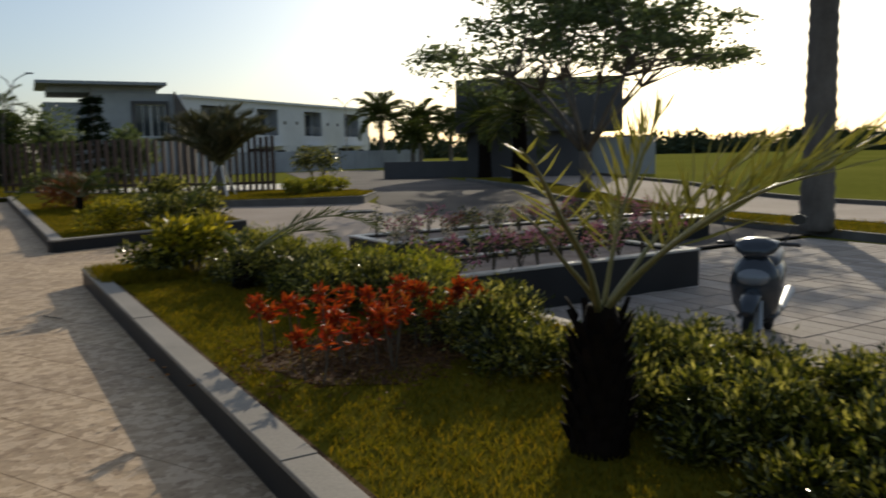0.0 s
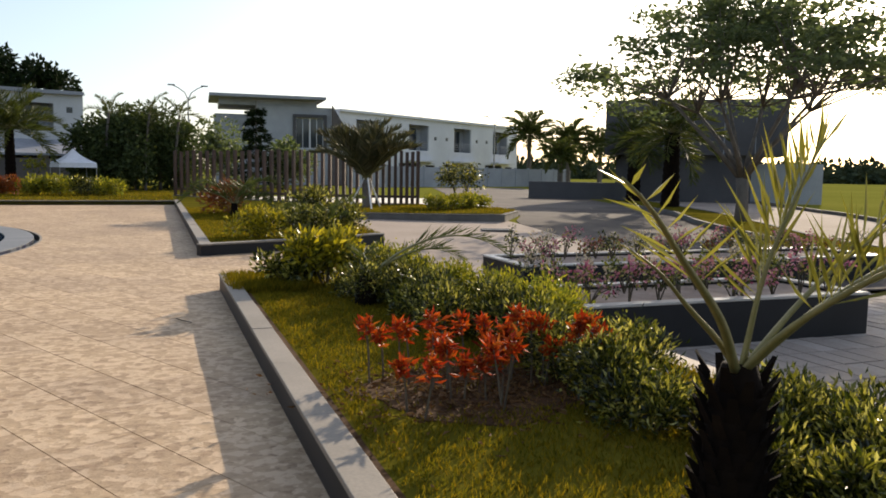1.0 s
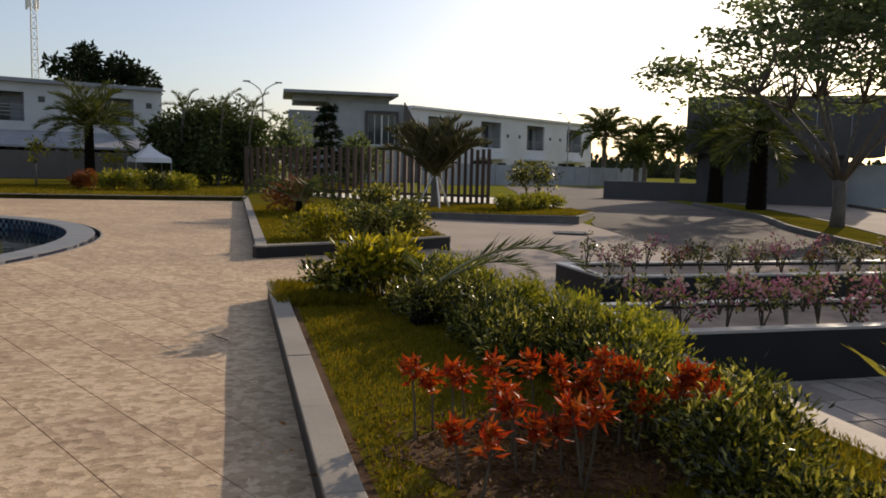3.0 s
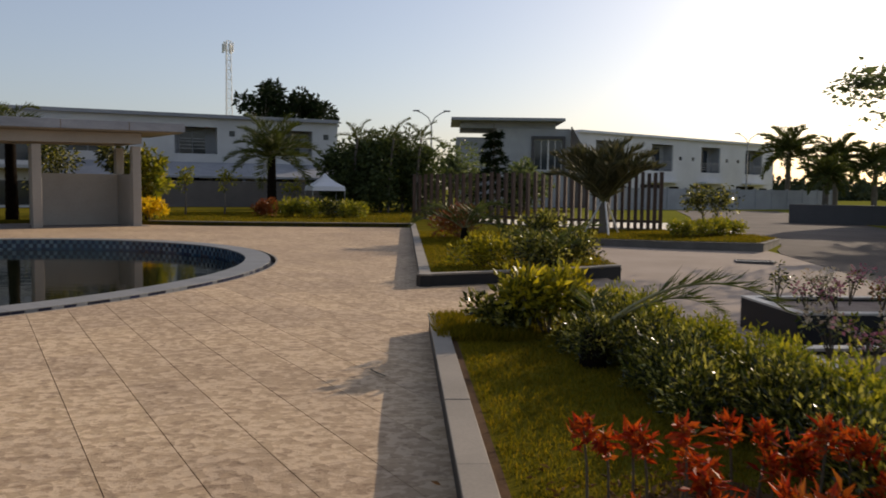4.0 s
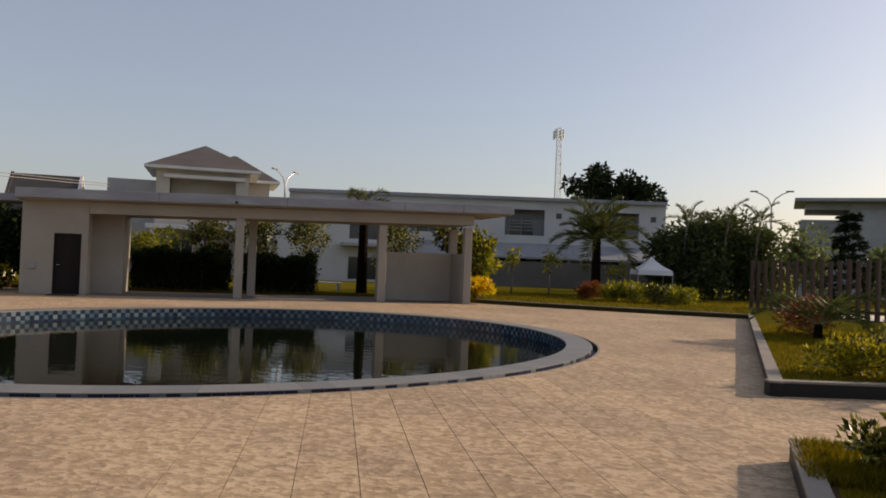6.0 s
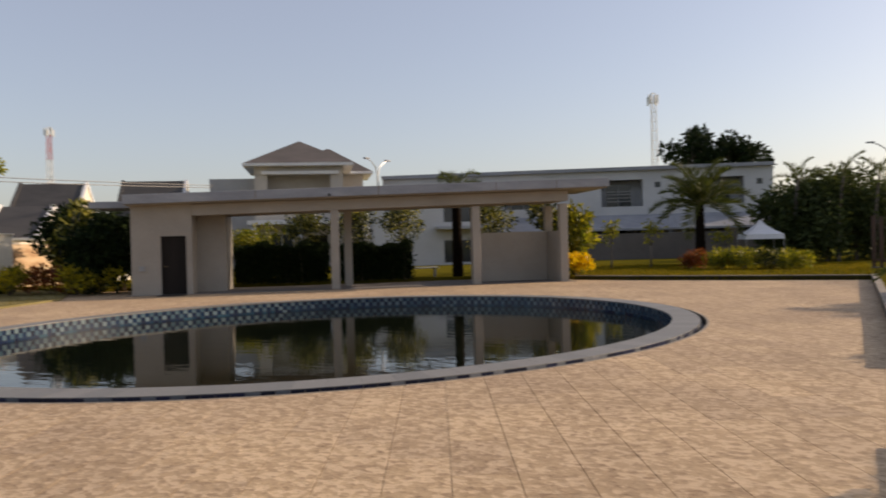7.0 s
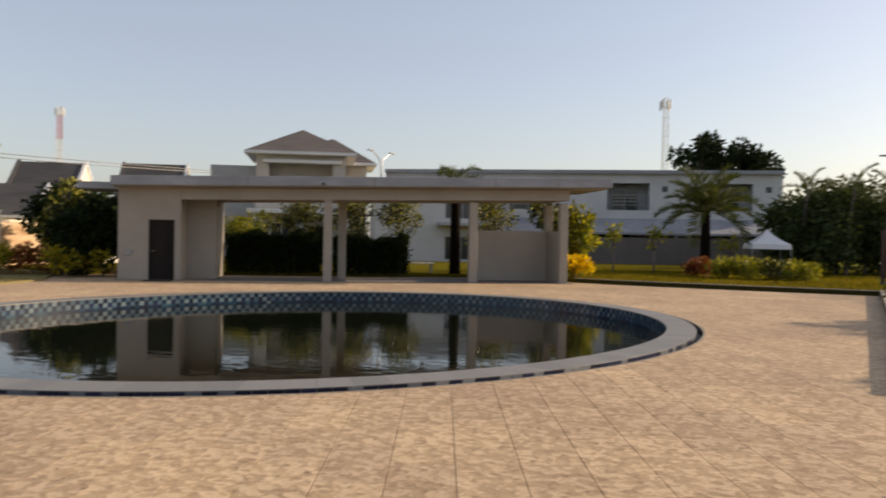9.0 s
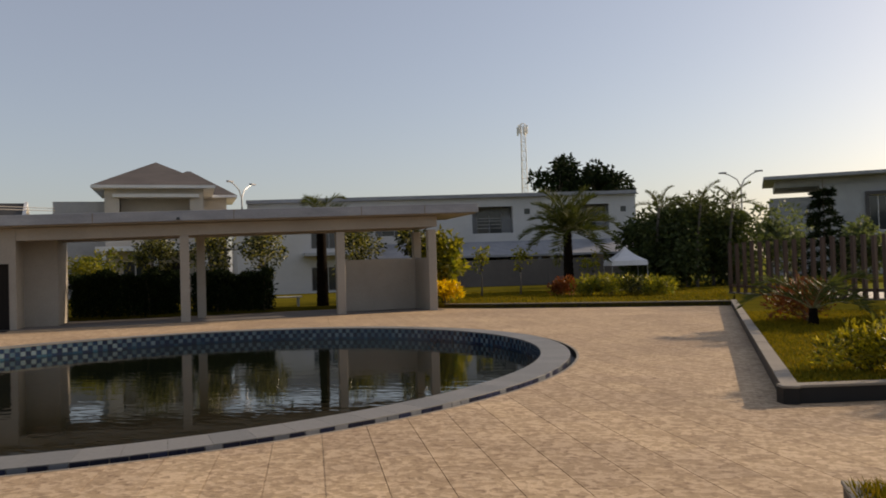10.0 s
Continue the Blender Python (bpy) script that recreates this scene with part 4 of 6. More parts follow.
palm("arching_palm", 2.35, 14.6, 0.14, 0.2, 0.08, 4, 1.0, L_PALM, 52, "small palm with arching fronds at the bed's corner", (0.6, 1.2), 30, 0.024, M_DARKBARK, droop=1.4)
shrub("red_shrub", 1.45, 22.6, 0.14, 0.8, 0.8, L_RED, 47, "red-brown leafy shrub in the far bed", leaf=0.14, count=900, wide=0.3)
palm("arching_palm", 1.35, 21.8, 0.14, 0.35, 0.09, 6, 1.5, L_PALM, 53, "palm with long drooping green-brown fronds", (0.5, 1.1), 34, 0.03, M_DARKBARK, droop=1.7)
shrub("green_shrub", 3.0, 20.0, 0.14, 0.8, 0.8, L_HEDGE, 48, "green shrub beside the drooping palm", leaf=0.11, count=1300, lumps=12)
pp = palm("propped_palm", 6.1, 25.6, 0.13, 1.0, 0.14, 24, 2.2, L_PALMDARK, 54, "newly planted palm held by white props before the fence", (0.8, 1.52), 48, 0.06, droop=1.0)
for k in range(3):
    a = k * 2.094 + 0.5
    part("prop", Build().tube([(0.65 * math.cos(a), 0.65 * math.sin(a), 0), (0.1 * math.cos(a), 0.1 * math.sin(a), 1.05)], [0.03, 0.03], 6), M_WHITE, pp, "pale wooden prop")
for i, (x, y, r) in enumerate([(8.6, 24.3, 0.55), (9.3, 24.9, 0.5), (9.9, 25.2, 0.55), (10.3, 25.9, 0.45), (8.0, 24.0, 0.45)]):
    shrub("low_shrub", x, y, 0.13, r, 0.5, L_YGREEN, 60 + i, "low yellow-green shrub on the island", leaf=0.1, count=700, group="shrubs on the island")
for i, (x, y) in enumerate([(9.7, 26.6), (10.3, 26.9)]):
    tree("white_flower_shrub", x, y, 0.13, 1.5, 0.035, (0.55, 0.55, 0.45), 70 + i, L_HEDGE, "small flowering tree with white blossom clusters", 0.13, 500, 0.4, 9, 0.28, group="small trees on the island")

# ---- slatted fence ----
F0, FC, F1 = Vector((0.2, 38.0, 0)), Vector((3.8, 28.95, 0)), Vector((8.85, 28.4, 0))
fence = thing("fence", pose(F0.x, F0.y, 0.13), "tall curved fence of close brown posts on a dark base", "fence")


def fence_at(u):
    """A point of the fence's bend and its direction, from its far end (0) to its near end (1)."""
    k = 1.25 * u - 0.25 * u * u
    p = F0.lerp(FC, k).lerp(FC.lerp(F1, k), k) - F0
    return p, (FC - F0).lerp(F1 - FC, k).normalized()


def fence_band(half, z0, z1):
    """One continuous bent bar along the fence."""
    b = Build()
    for i in range(13):
        p, d = fence_at(i / 12)
        n = Vector((-d.y, d.x, 0)) * half
        b.v += [(p.x - n.x, p.y - n.y, z0), (p.x + n.x, p.y + n.y, z0), (p.x + n.x, p.y + n.y, z1), (p.x - n.x, p.y - n.y, z1)]
        if i:
            k = 4 * i
            b.f += [(k - 4 + q, k - 4 + (q + 1) % 4, k + (q + 1) % 4, k + q) for q in range(4)]
    b.f += [(3, 2, 1, 0), (48, 49, 50, 51)]
    return b


part("base", fence_band(0.11, -0.35, 0.05), M_DARKWALL, fence, "low dark concrete base")
part("rail", fence_band(0.03, 0.27, 0.37), M_POST, fence, "dark lower rail")
post = Build().box(-0.058, 0.058, -0.06, 0.06, 0.045, 2.08).mesh("post", M_POST)
for k in range(37):
    p = part("post", post, None, fence)
    q, d = fence_at(k / 36)
    p.matrix_basis = Matrix.Translation(q) @ Matrix.Rotation(math.atan2(d.y, d.x), 4, "Z") @ Matrix.Diagonal((1, 1, 1.0 - 0.012 * ((k * 5) % 3), 1))
setting("path", Build().slab([(9.35, 27.7), (11.0, 26.2), (11.4, 29.0), (13.4, 34.0), (11.4, 34.6), (6.0, 36.0), (2.6, 37.5), (2.0, 35.6), (3.5, 32.6), (6.2, 30.4), (9.0, 29.3)], -0.2, 0.165), M_CREAM, "pale paved path beside the fence", "path")

def facade(b, width, holes, y0, y1, z0, z1):
    """A wall with rectangular holes (x0, x1, z0, z1) through it, holes side by side along the width."""
    xs_ = sorted({0.0, width, *(h[0] for h in holes), *(h[1] for h in holes)})
    zs_ = sorted({z0, z1, *(h[2] for h in holes), *(h[3] for h in holes)})
    index, verts, faces = {}, [], {}

    def vert(p):
        if p not in index:
            index[p] = len(verts)
            verts.append(p)
        return index[p]

    for a, c in zip(xs_, xs_[1:]):
        for e, g in zip(zs_, zs_[1:]):
            mx, mz = (a + c) / 2, (e + g) / 2
            if any(h[0] < mx < h[1] and h[2] < mz < h[3] for h in holes):
                continue
            q = [vert((x, y, z)) for z in (e, g) for x, y in ((a, y0), (c, y0), (c, y1), (a, y1))]
            for f in ((3, 2, 1, 0), (4, 5, 6, 7), (0, 1, 5, 4), (1, 2, 6, 5), (2, 3, 7, 6), (3, 0, 4, 7)):
                t = tuple(q[i] for i in f)
                key = frozenset(t)
                if key in faces:
                    del faces[key]
                else:
                    faces[key] = t
    return b.add(verts, list(faces.values()))


# ---- pavilion ----
PAV = pose(-22.68, 21.31, 0, 0, 0, 36.7)
pav = thing("pavilion", PAV, "open poolside pavilion with a flat grey roof and rendered walls", "pavilion")
SL = 0.021


def sheared(b):
    b.v = [(x, y, z + SL * x) for x, y, z in b.v]
    return b


part("floor_slab", Build().box(-0.1, 16.0, -0.15, 3.6, -0.3, 0.012), M_PAVSLAB, pav, "pale floor slab")
part("front_wall", facade(Build(), 2.04, [(1.0, 1.84, 0.0, 2.06)], 0, 0.15, 0.0, 3.17), M_PAVWALL, pav, "beige rendered front wall of the service room")
for bx in ((0, 0.15, 0.151, 3.3, 3.16), (0.151, 2.899, 3.15, 3.3, 3.2), (1.9, 2.04, 0.151, 1.199, 3.2), (1.9, 3.05, 1.2, 1.35, 3.2), (2.9, 3.05, 1.351, 3.3, 3.2)):
    part("side_wall", Build().box(bx[0], bx[1], bx[2], bx[3], 0, bx[4]), M_PAVWALL, pav)
dr = part("door", Build().box(1.03, 1.81, 0.05, 0.09, 0.02, 2.03), M_DOOR, pav, "dark brown closed door")
part("door_frame", Build().box(1.0, 1.03, -0.01, 0.12, 0, 2.06).box(1.81, 1.84, -0.01, 0.12, 0, 2.06).box(1.03, 1.81, -0.01, 0.12, 2.03, 2.06), M_DOOR, pav)
part("door_handle", Build().tube([(1.10, 0.05, 1.0), (1.10, 0.0, 1.0), (1.2, 0.0, 1.0)], [0.012, 0.012, 0.01], 6), M_CHROME, dr, "metal lever handle")
part("meter_box", Build().box(0.26, 0.46, -0.06, 0.0, 0.85, 1.03), M_METAL, pav, "small grey metal box", bevel=0.008)
for s, w_, h in ((7.02, 0.15, 2.87), (12.23, 0.15, 2.9), (15.6, 0.15, 2.95), (7.56, 2.2, 2.9), (12.6, 2.2, 2.92), (15.6, 2.1, 2.95)):
    part("column", Build().box(s - 0.15, s + 0.15, w_ - 0.15, w_ + 0.15, 0, h), M_PAVWALL, pav, bevel=0.012)
part("beam", sheared(Build().box(2.05, 15.8, 0.0, 0.3, 2.72, 3.12)), M_PAVWALL, pav, bevel=0.01)
part("beam", sheared(Build().box(3.06, 15.8, 2.05, 2.35, 2.72, 3.12)), M_PAVWALL, pav, bevel=0.01)
part("beam", sheared(Build().box(15.45, 15.75, 0.31, 2.04, 2.72, 3.12)), M_PAVWALL, pav, bevel=0.01)
part("ceiling_slab", sheared(Build().box(-0.1, 17.2, -0.35, 3.3, 3.135, 3.17)), M_PAVWALL, pav, "beige soffit under the roof")
part("roof", sheared(Build().box(-0.14, 17.24, -0.5, 3.5, 3.175, 3.5)), M_FASCIA, pav, "flat roof with a weathered grey fascia", bevel=0.01)
part("roof_wing", Build().box(-1.6, -0.15, 0.9, 3.3, 3.12, 3.36), M_FASCIA, pav, "lower grey roof extension", bevel=0.01)
for s in (4.3, 8.6, 12.9, 15.2):
    part("fascia_joint", sheared(Build().box(s - 0.012, s + 0.012, -0.508, -0.5, 3.18, 3.49)), M_JOINT, pav)
part("low_wall", Build().box(12.4, 15.44, 1.75, 1.9, 0, 1.93), M_PAVWALL, pav, "beige chest-high screen wall", bevel=0.01)
part("low_wall", Build().box(15.45, 15.6, 0.31, 1.9, 0, 1.93), M_PAVWALL, pav, bevel=0.01)
lampb = Build().box(6.8, 6.9, -0.62, -0.5, 3.2, 3.28)
part("wall_lamp", sheared(lampb), M_BLACKMETAL, pav, "small black lamp on the fascia")
tagged(part("doormat", Build().box(0, 0.9, 0, 0.5, 0, 0.016), M_RUBBER), "dark doormat on the deck before the door", "doormat").matrix_basis = PAV @ pose(0.95, -0.75, 0.001)


def at_pav(s, w_):
    v = PAV @ Vector((s, w_, 0))
    return v.x, v.y




def clipped_hedge(s0, s1, w0, w1, high, count, seed, label):
    """A dense clipped hedge along the pavilion, lumpy on top."""
    r = np.random.default_rng(seed)
    ob = thing("tall_hedge", PAV @ pose(s0, w0, 0.1), label, "hedge", "hedges behind the pavilion")
    L, W = s1 - s0, w1 - w0
    st = Build()
    for k in range(int(L * 5)):
        x, y = r.uniform(0.1, L - 0.1), r.uniform(0.15, W - 0.15)
        st.tube([(x, y, 0), (x + r.normal(0, 0.06), y, high * 0.5), (x + r.normal(0, 0.12), y, high * 0.88)], [0.03, 0.022, 0.01], 5)
    tagged(part("stemwork", st, M_STEM, ob), kind="stuff")
    p = np.column_stack([r.uniform(0, L, count), r.uniform(0, W, count), r.random(count)])
    top = high * (0.9 + 0.06 * np.sin(p[:, 0] * 3.1 + seed) + 0.05 * np.sin(p[:, 0] * 7.3) + 0.04 * np.sin(p[:, 1] * 6))
    p[:, 2] = p[:, 2] ** 0.8 * top + 0.02
    p[:, :2] += r.normal(0, 0.07, (count, 2))
    d = r.normal(0, 0.6, (count, 3)) + np.array([0, -0.4, 0.5])
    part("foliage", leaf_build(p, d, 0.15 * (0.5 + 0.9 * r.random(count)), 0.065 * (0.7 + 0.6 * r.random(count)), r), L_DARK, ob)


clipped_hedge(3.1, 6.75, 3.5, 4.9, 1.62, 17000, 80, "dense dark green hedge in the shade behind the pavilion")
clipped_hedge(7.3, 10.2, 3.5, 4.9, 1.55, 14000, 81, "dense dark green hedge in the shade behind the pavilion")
for i, (s, w_, h, r, mt) in enumerate([(3.6, 6.5, 2.7, 1.0, L_YGREEN), (5.7, 7.4, 3.3, 0.8, L_HEDGE), (8.0, 7.2, 3.5, 0.9, L_HEDGE), (10.2, 7.4, 3.6, 0.8, L_HEDGE), (14.2, 6.2, 3.4, 0.9, L_HEDGE)]):
    x, y = at_pav(s, w_)
    tree("garden_tree", x, y, 0.12, h, 0.05, (r, r, 0.35), 90 + i, mt, "small leafy garden tree behind the pavilion", 0.16, 1500, 0.4, 12, 0.5, group="trees behind the pavilion")
x, y = at_pav(12.3, 4.6)
palm("tall_palm", x, y, 0.1, 3.7, 0.2, 5, 1.6, L_PALM, 55, "slim palm rising through the gap behind the pavilion", (0.3, 1.5), 30, 0.05, M_DARKBARK, droop=1.9)
x, y = at_pav(10.8, 5.0)
tb2 = thing("garden_bench", pose(x, y, 0.12, 0, 0, 36.7), "pale garden bench on the lawn behind the pavilion", "bench")
part("seat", Build().box(-0.7, 0.7, -0.2, 0.2, 0.38, 0.43), M_WHITE, tb2, bevel=0.01)
for sx in (-0.55, 0.55):
    part("leg", Build().box(sx - 0.04, sx + 0.04, -0.17, 0.17, 0, 0.38), M_METAL, tb2)
x, y = at_pav(16.6, 1.6)
shrub("croton_shrub", x, y, 0.12, 0.55, 1.0, L_YELLOW, 95, "bright yellow croton shrub beside the pavilion", leaf=0.16, count=700)
x, y = at_pav(16.75, 2.5)
tree("broadleaf_shrub", x, y, 0.12, 2.7, 0.05, (0.6, 0.6, 0.0), 96, L_YGREEN, "tall yellow-green shrub beside the pavilion", 0.30, 1300, 0.12, 16, 0.45, flat=1.0)
x, y = at_pav(16.3, 4.2)
tree("broadleaf_shrub", x, y, 0.12, 3.3, 0.05, (0.9, 0.9, 0.25), 97, L_HEDGE, "tall dark green shrub behind the pavilion", 0.22, 1300, 0.3, 14, 0.5)

# ---- lawn planting behind the deck ----
palm("date_palm", -7.4, 43.6, 0.12, 3.1, 0.22, 28, 2.6, L_PALM, 56, "dark green date palm on the lawn", (-0.2, 1.4), 40, 0.05, M_DARKBARK)
for i, (x, y, h) in enumerate([(-9.2, 40.4, 2.2), (-6.0, 42.5, 2.0), (-10.6, 38.5, 2.4)]):
    tree("sapling", x, y, 0.12, h, 0.04, (0.5, 0.5, 0.5), 110 + i, L_YGREEN, "thin young tree with sparse yellow-green leaves", 0.18, 160, 0.5, 7, 0.3, group="saplings on the lawn")
for i, (x, y, r, h, mt, lab) in enumerate([(-6.9, 38.6, 0.7, 0.75, L_RED, "orange-red shrub on the lawn"), (-5.6, 38.2, 0.8, 0.8, L_YGREEN, "pale green rounded shrub on the lawn"), (-4.6, 38.0, 0.8, 0.85, L_YGREEN, "pale green rounded shrub on the lawn"), (-3.6, 37.8, 0.8, 0.8, L_HEDGE, "green rounded shrub on the lawn"), (-2.6, 37.6, 0.75, 0.75, L_YGREEN, "pale green rounded shrub on the lawn")]):
    shrub("lawn_shrub", x, y, 0.12, r, h, mt, 120 + i, lab, leaf=0.16, count=900, group="shrubs on the lawn")
for i, (x, y, h, r) in enumerate([(-3.9, 47.6, 3.9, 1.2), (-3.0, 48.6, 4.9, 1.3), (-1.7, 47.2, 4.4, 1.4), (-0.4, 48.4, 5.2, 1.5), (0.5, 48.6, 4.6, 1.1)]):
    tree("screen_tree", x, y, 0.1, h, 0.09, (r, r, 0.0), 130 + i, L_SCREEN, "dense dark green tree in a row beside the fence", 0.28, 3200, 0.12, 34, 0.7, flat=1.0, group="screen trees by the fence")
for i, (x, y, lz) in enumerate([(-3.3, 47.0, 1), (-1.2, 46.8, -1), (0.4, 47.2, 1)]):
    palm("wind_palm", x, y, 0.1, 4.3, 0.07, 6, 1.5, L_PALM, 140 + i, "thin palm with wind-blown fronds above the screen trees", (0.1, 1.4), 26, 0.045, lean=(0.3, 0), group="palms above the screen trees")


def conifer(x, y, z, h, seed):
    r = random.Random(seed)
    ob = thing("conifer", pose(x, y, z), "dark layered conifer behind the slatted fence", "tree")
    part("trunk", Build().tube([(0, 0, 0), (0, 0, h)], [0.1, 0.02], 8), M_BARK, ob)
    P, D = [], []
    lm = Build()
    for k in range(9):
        zz = h * (0.12 + 0.85 * k / 9)
        ln = 2.2 * (1 - zz / h) + 0.25
        for j in range(9):
            a = j * 0.7 + k * 0.4 + r.uniform(-0.35, 0.35)
            le = ln * r.uniform(0.45, 1.15)
            tip = Vector((le * math.cos(a), le * math.sin(a), zz + r.uniform(-0.45, 0.1)))
            lm.tube([(0, 0, zz), tip], [0.02, 0.006], 4)
            for i in range(48):
                f = r.uniform(0.12, 1)
                P.append((tip.x * f, tip.y * f, zz + (tip.z - zz) * f + r.gauss(0, 0.05)))
                D.append((math.cos(a) + r.gauss(0, 0.8), math.sin(a) + r.gauss(0, 0.8), r.gauss(0.1, 0.45)))
    part("branchwork", lm, M_BARK, ob)
    rg = np.random.default_rng(seed)
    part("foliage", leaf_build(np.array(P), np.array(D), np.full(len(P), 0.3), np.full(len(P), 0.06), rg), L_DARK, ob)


conifer(5.2, 49.0, 0.0, 5.6, 5)
for i, (x, y, h, r) in enumerate([(8.2, 56, 3.4, 1.6), (3.0, 55, 4.6, 2.0), (-2, 56, 5.0, 2.2)]):
    tree("backdrop_tree", x, y, 0, h, 0.1, (r, r, 0.1), 150 + i, L_TREE, "leafy green tree behind the fence", 0.32, 2200, 0.3, 20, 0.9, group="trees behind the fence")

# ---- canopy tent ----
tx, ty = -4.64, 44.4
tent = thing("canopy_tent", pose(tx, ty, 0.12, 0, 0, 20) @ Matrix.Diagonal((0.68, 0.68, 0.8, 1)), "white pointed canopy tent on thin legs", "tent")
tb = Build()
rows = [(1.35, 1.55), (1.3, 1.85), (0.75, 2.12), (0.3, 2.45), (0.03, 2.75)]
for i, (r, z) in enumerate(rows):
    tb.v += [(r, r, z), (-r, r, z), (-r, -r, z), (r, -r, z)]
for i in range(4):
    for k in range(4):
        a, b = 4 * i + k, 4 * i + (k + 1) % 4
        tb.f.append((a, b, b + 4, a + 4))
tb.f.append((16, 17, 18, 19))
part("canopy", tb, M_TENT, tent)
for sx in (-1.3, 1.3):
    for sy in (-1.3, 1.3):
        part("leg", Build().tube([(sx, sy, 0), (sx, sy, 1.6)], [0.03, 0.03], 6), M_METAL, tent)


# ---- buildings ----
def window_unit(b_par, x0, x1, y, z0, z1, frame_mat, name="window", glass=True):
    """A recessed window: dark glass behind a frame with a mullion."""
    wn_ = part(name, Build().box(x0, x1, y + 0.05, y + 0.08, z0, z1), M_GLASS, b_par, "dark glazed window")
    fr = Build()
    t = 0.06
    fr.box(x0 - t, x0, y - 0.03, y + 0.1, z0 - t, z1 + t).box(x1, x1 + t, y - 0.03, y + 0.1, z0 - t, z1 + t).box(x0, x1, y - 0.03, y + 0.1, z0 - t, z0).box(x0, x1, y - 0.03, y + 0.1, z1, z1 + t)
    fr.box((x0 + x1) / 2 - 0.025, (x0 + x1) / 2 + 0.025, y, y + 0.05, z0, z1)
    part("window_frame", fr, frame_mat, wn_)
    return wn_


def shell(b_par, w, y0, y1, high, mat):
    """The two side walls and the rear wall of a house."""
    part("side_wall", Build().box(0, 0.2, y0, y1, 0, high), mat, b_par)
    part("side_wall", Build().box(w - 0.2, w - 0.004, y0, y1, 0, high), mat, b_par)
    part("rear_wall", Build().box(0.2, w - 0.2, y1 - 0.2, y1, 0, high), mat, b_par)


def terrace(p0, p1, units, high, label, wall_mat, lower, seed):
    """A row of two-storey town houses; each unit is a house of its own."""
    a, b = Vector((*p0, 0)), Vector((*p1, 0))
    L = (b - a).length / units
    ang = math.degrees(math.atan2((b - a).y, (b - a).x))
    for k in range(units):
        o = a.lerp(b, k / units)
        h = thing("town_house", pose(o.x, o.y, -0.05, 0, 0, ang), label, "house", "row of town houses")
        top_ = high - 0.9
        holes = [(L * 0.30, L * 0.72, 3.9, top_), (L * 0.10, L * 0.16, 5.2, 5.6), (L * 0.84, L * 0.90, 5.2, 5.6), (L * 0.1, L * 0.55, 0.0, 2.4), (L * 0.66, L * 0.86, 0.0, 2.2)]
        part("wall", facade(Build(), L - 0.004, holes, 0, 0.2, 0, high - 0.25), wall_mat, h, "painted rendered wall")
        shell(h, L, 0.2, 6.2, high - 0.25, wall_mat)
        part("roof", Build().box(-0.0, L - 0.004, -0.35, 6.4, high - 0.248, high), M_WHITE if wall_mat == M_WHITE else M_FASCIA, h, "flat roof with a pale edge")
        rec = part("balcony", Build().box(L * 0.30, L * 0.72, 1.3, 1.4, 3.9, top_).box(L * 0.29, L * 0.73, 0.2, 1.4, 3.7, 3.9).box(L * 0.28, L * 0.30, 0.2, 1.4, 3.9, top_ + 0.1).box(L * 0.72, L * 0.74, 0.2, 1.4, 3.9, top_ + 0.1), M_GREYWALL, h, "recessed grey balcony")
        window_unit(rec, L * 0.36, L * 0.62, 1.2, 3.95, top_ - 0.3, M_GREYWALL, "balcony_door")
        for zz in (4.25, 4.5, 4.75, 4.95):
            part("railing", Build().box(L * 0.30, L * 0.72, 0.06, 0.09, zz, zz + 0.035), M_METAL, rec)
        for q in (0.10, 0.84):
            part("vent_window", Build().box(L * q, L * (q + 0.06), 0.1, 0.14, 5.2, 5.6), M_GLASS, h, "small square window")
        # dark back panel stands in for the shade inside the carport
        part("garage_recess", Build().box(L * 0.1, L * 0.55, 1.0, 1.1, 0, 2.4), M_DARKWALL, h, "dark shaded carport")
        part("front_door", Build().box(L * 0.66, L * 0.86, 0.12, 0.17, 0, 2.2), M_DOOR, h)
        if lower:
            cv = Build()
            cv.add([(0, -2.6, 2.3), (L - 0.02, -2.6, 2.3), (L - 0.02, 0, 3.3), (0, 0, 3.3), (0, -2.6, 2.16), (L - 0.02, -2.6, 2.16), (L - 0.02, 0, 3.16), (0, 0, 3.16)],
                   [(0, 1, 2, 3), (7, 6, 5, 4), (0, 4, 5, 1), (1, 5, 6, 2), (3, 7, 4, 0)])
            part("canopy", cv, M_FASCIA, h, "sloping grey carport canopy")
            for q in (0.06, 0.94):
                part("post", Build().box(L * q - 0.1, L * q + 0.1, -2.4, -2.2, 0, 2.3), M_GREYWALL, h)
            # full-width wall; its dark colour also holds the shade under the canopy
            part("yard_wall", Build().box(0, L - 0.01, -2.9, -2.75, 0, 1.95), M_YARD, h, "grey-brown yard wall under the canopy")
        else:
            part("porch_slab", Build().box(L * 0.25, L * 0.78, -1.2, 0, 2.6, 2.8), M_WHITE, h, "white porch slab")


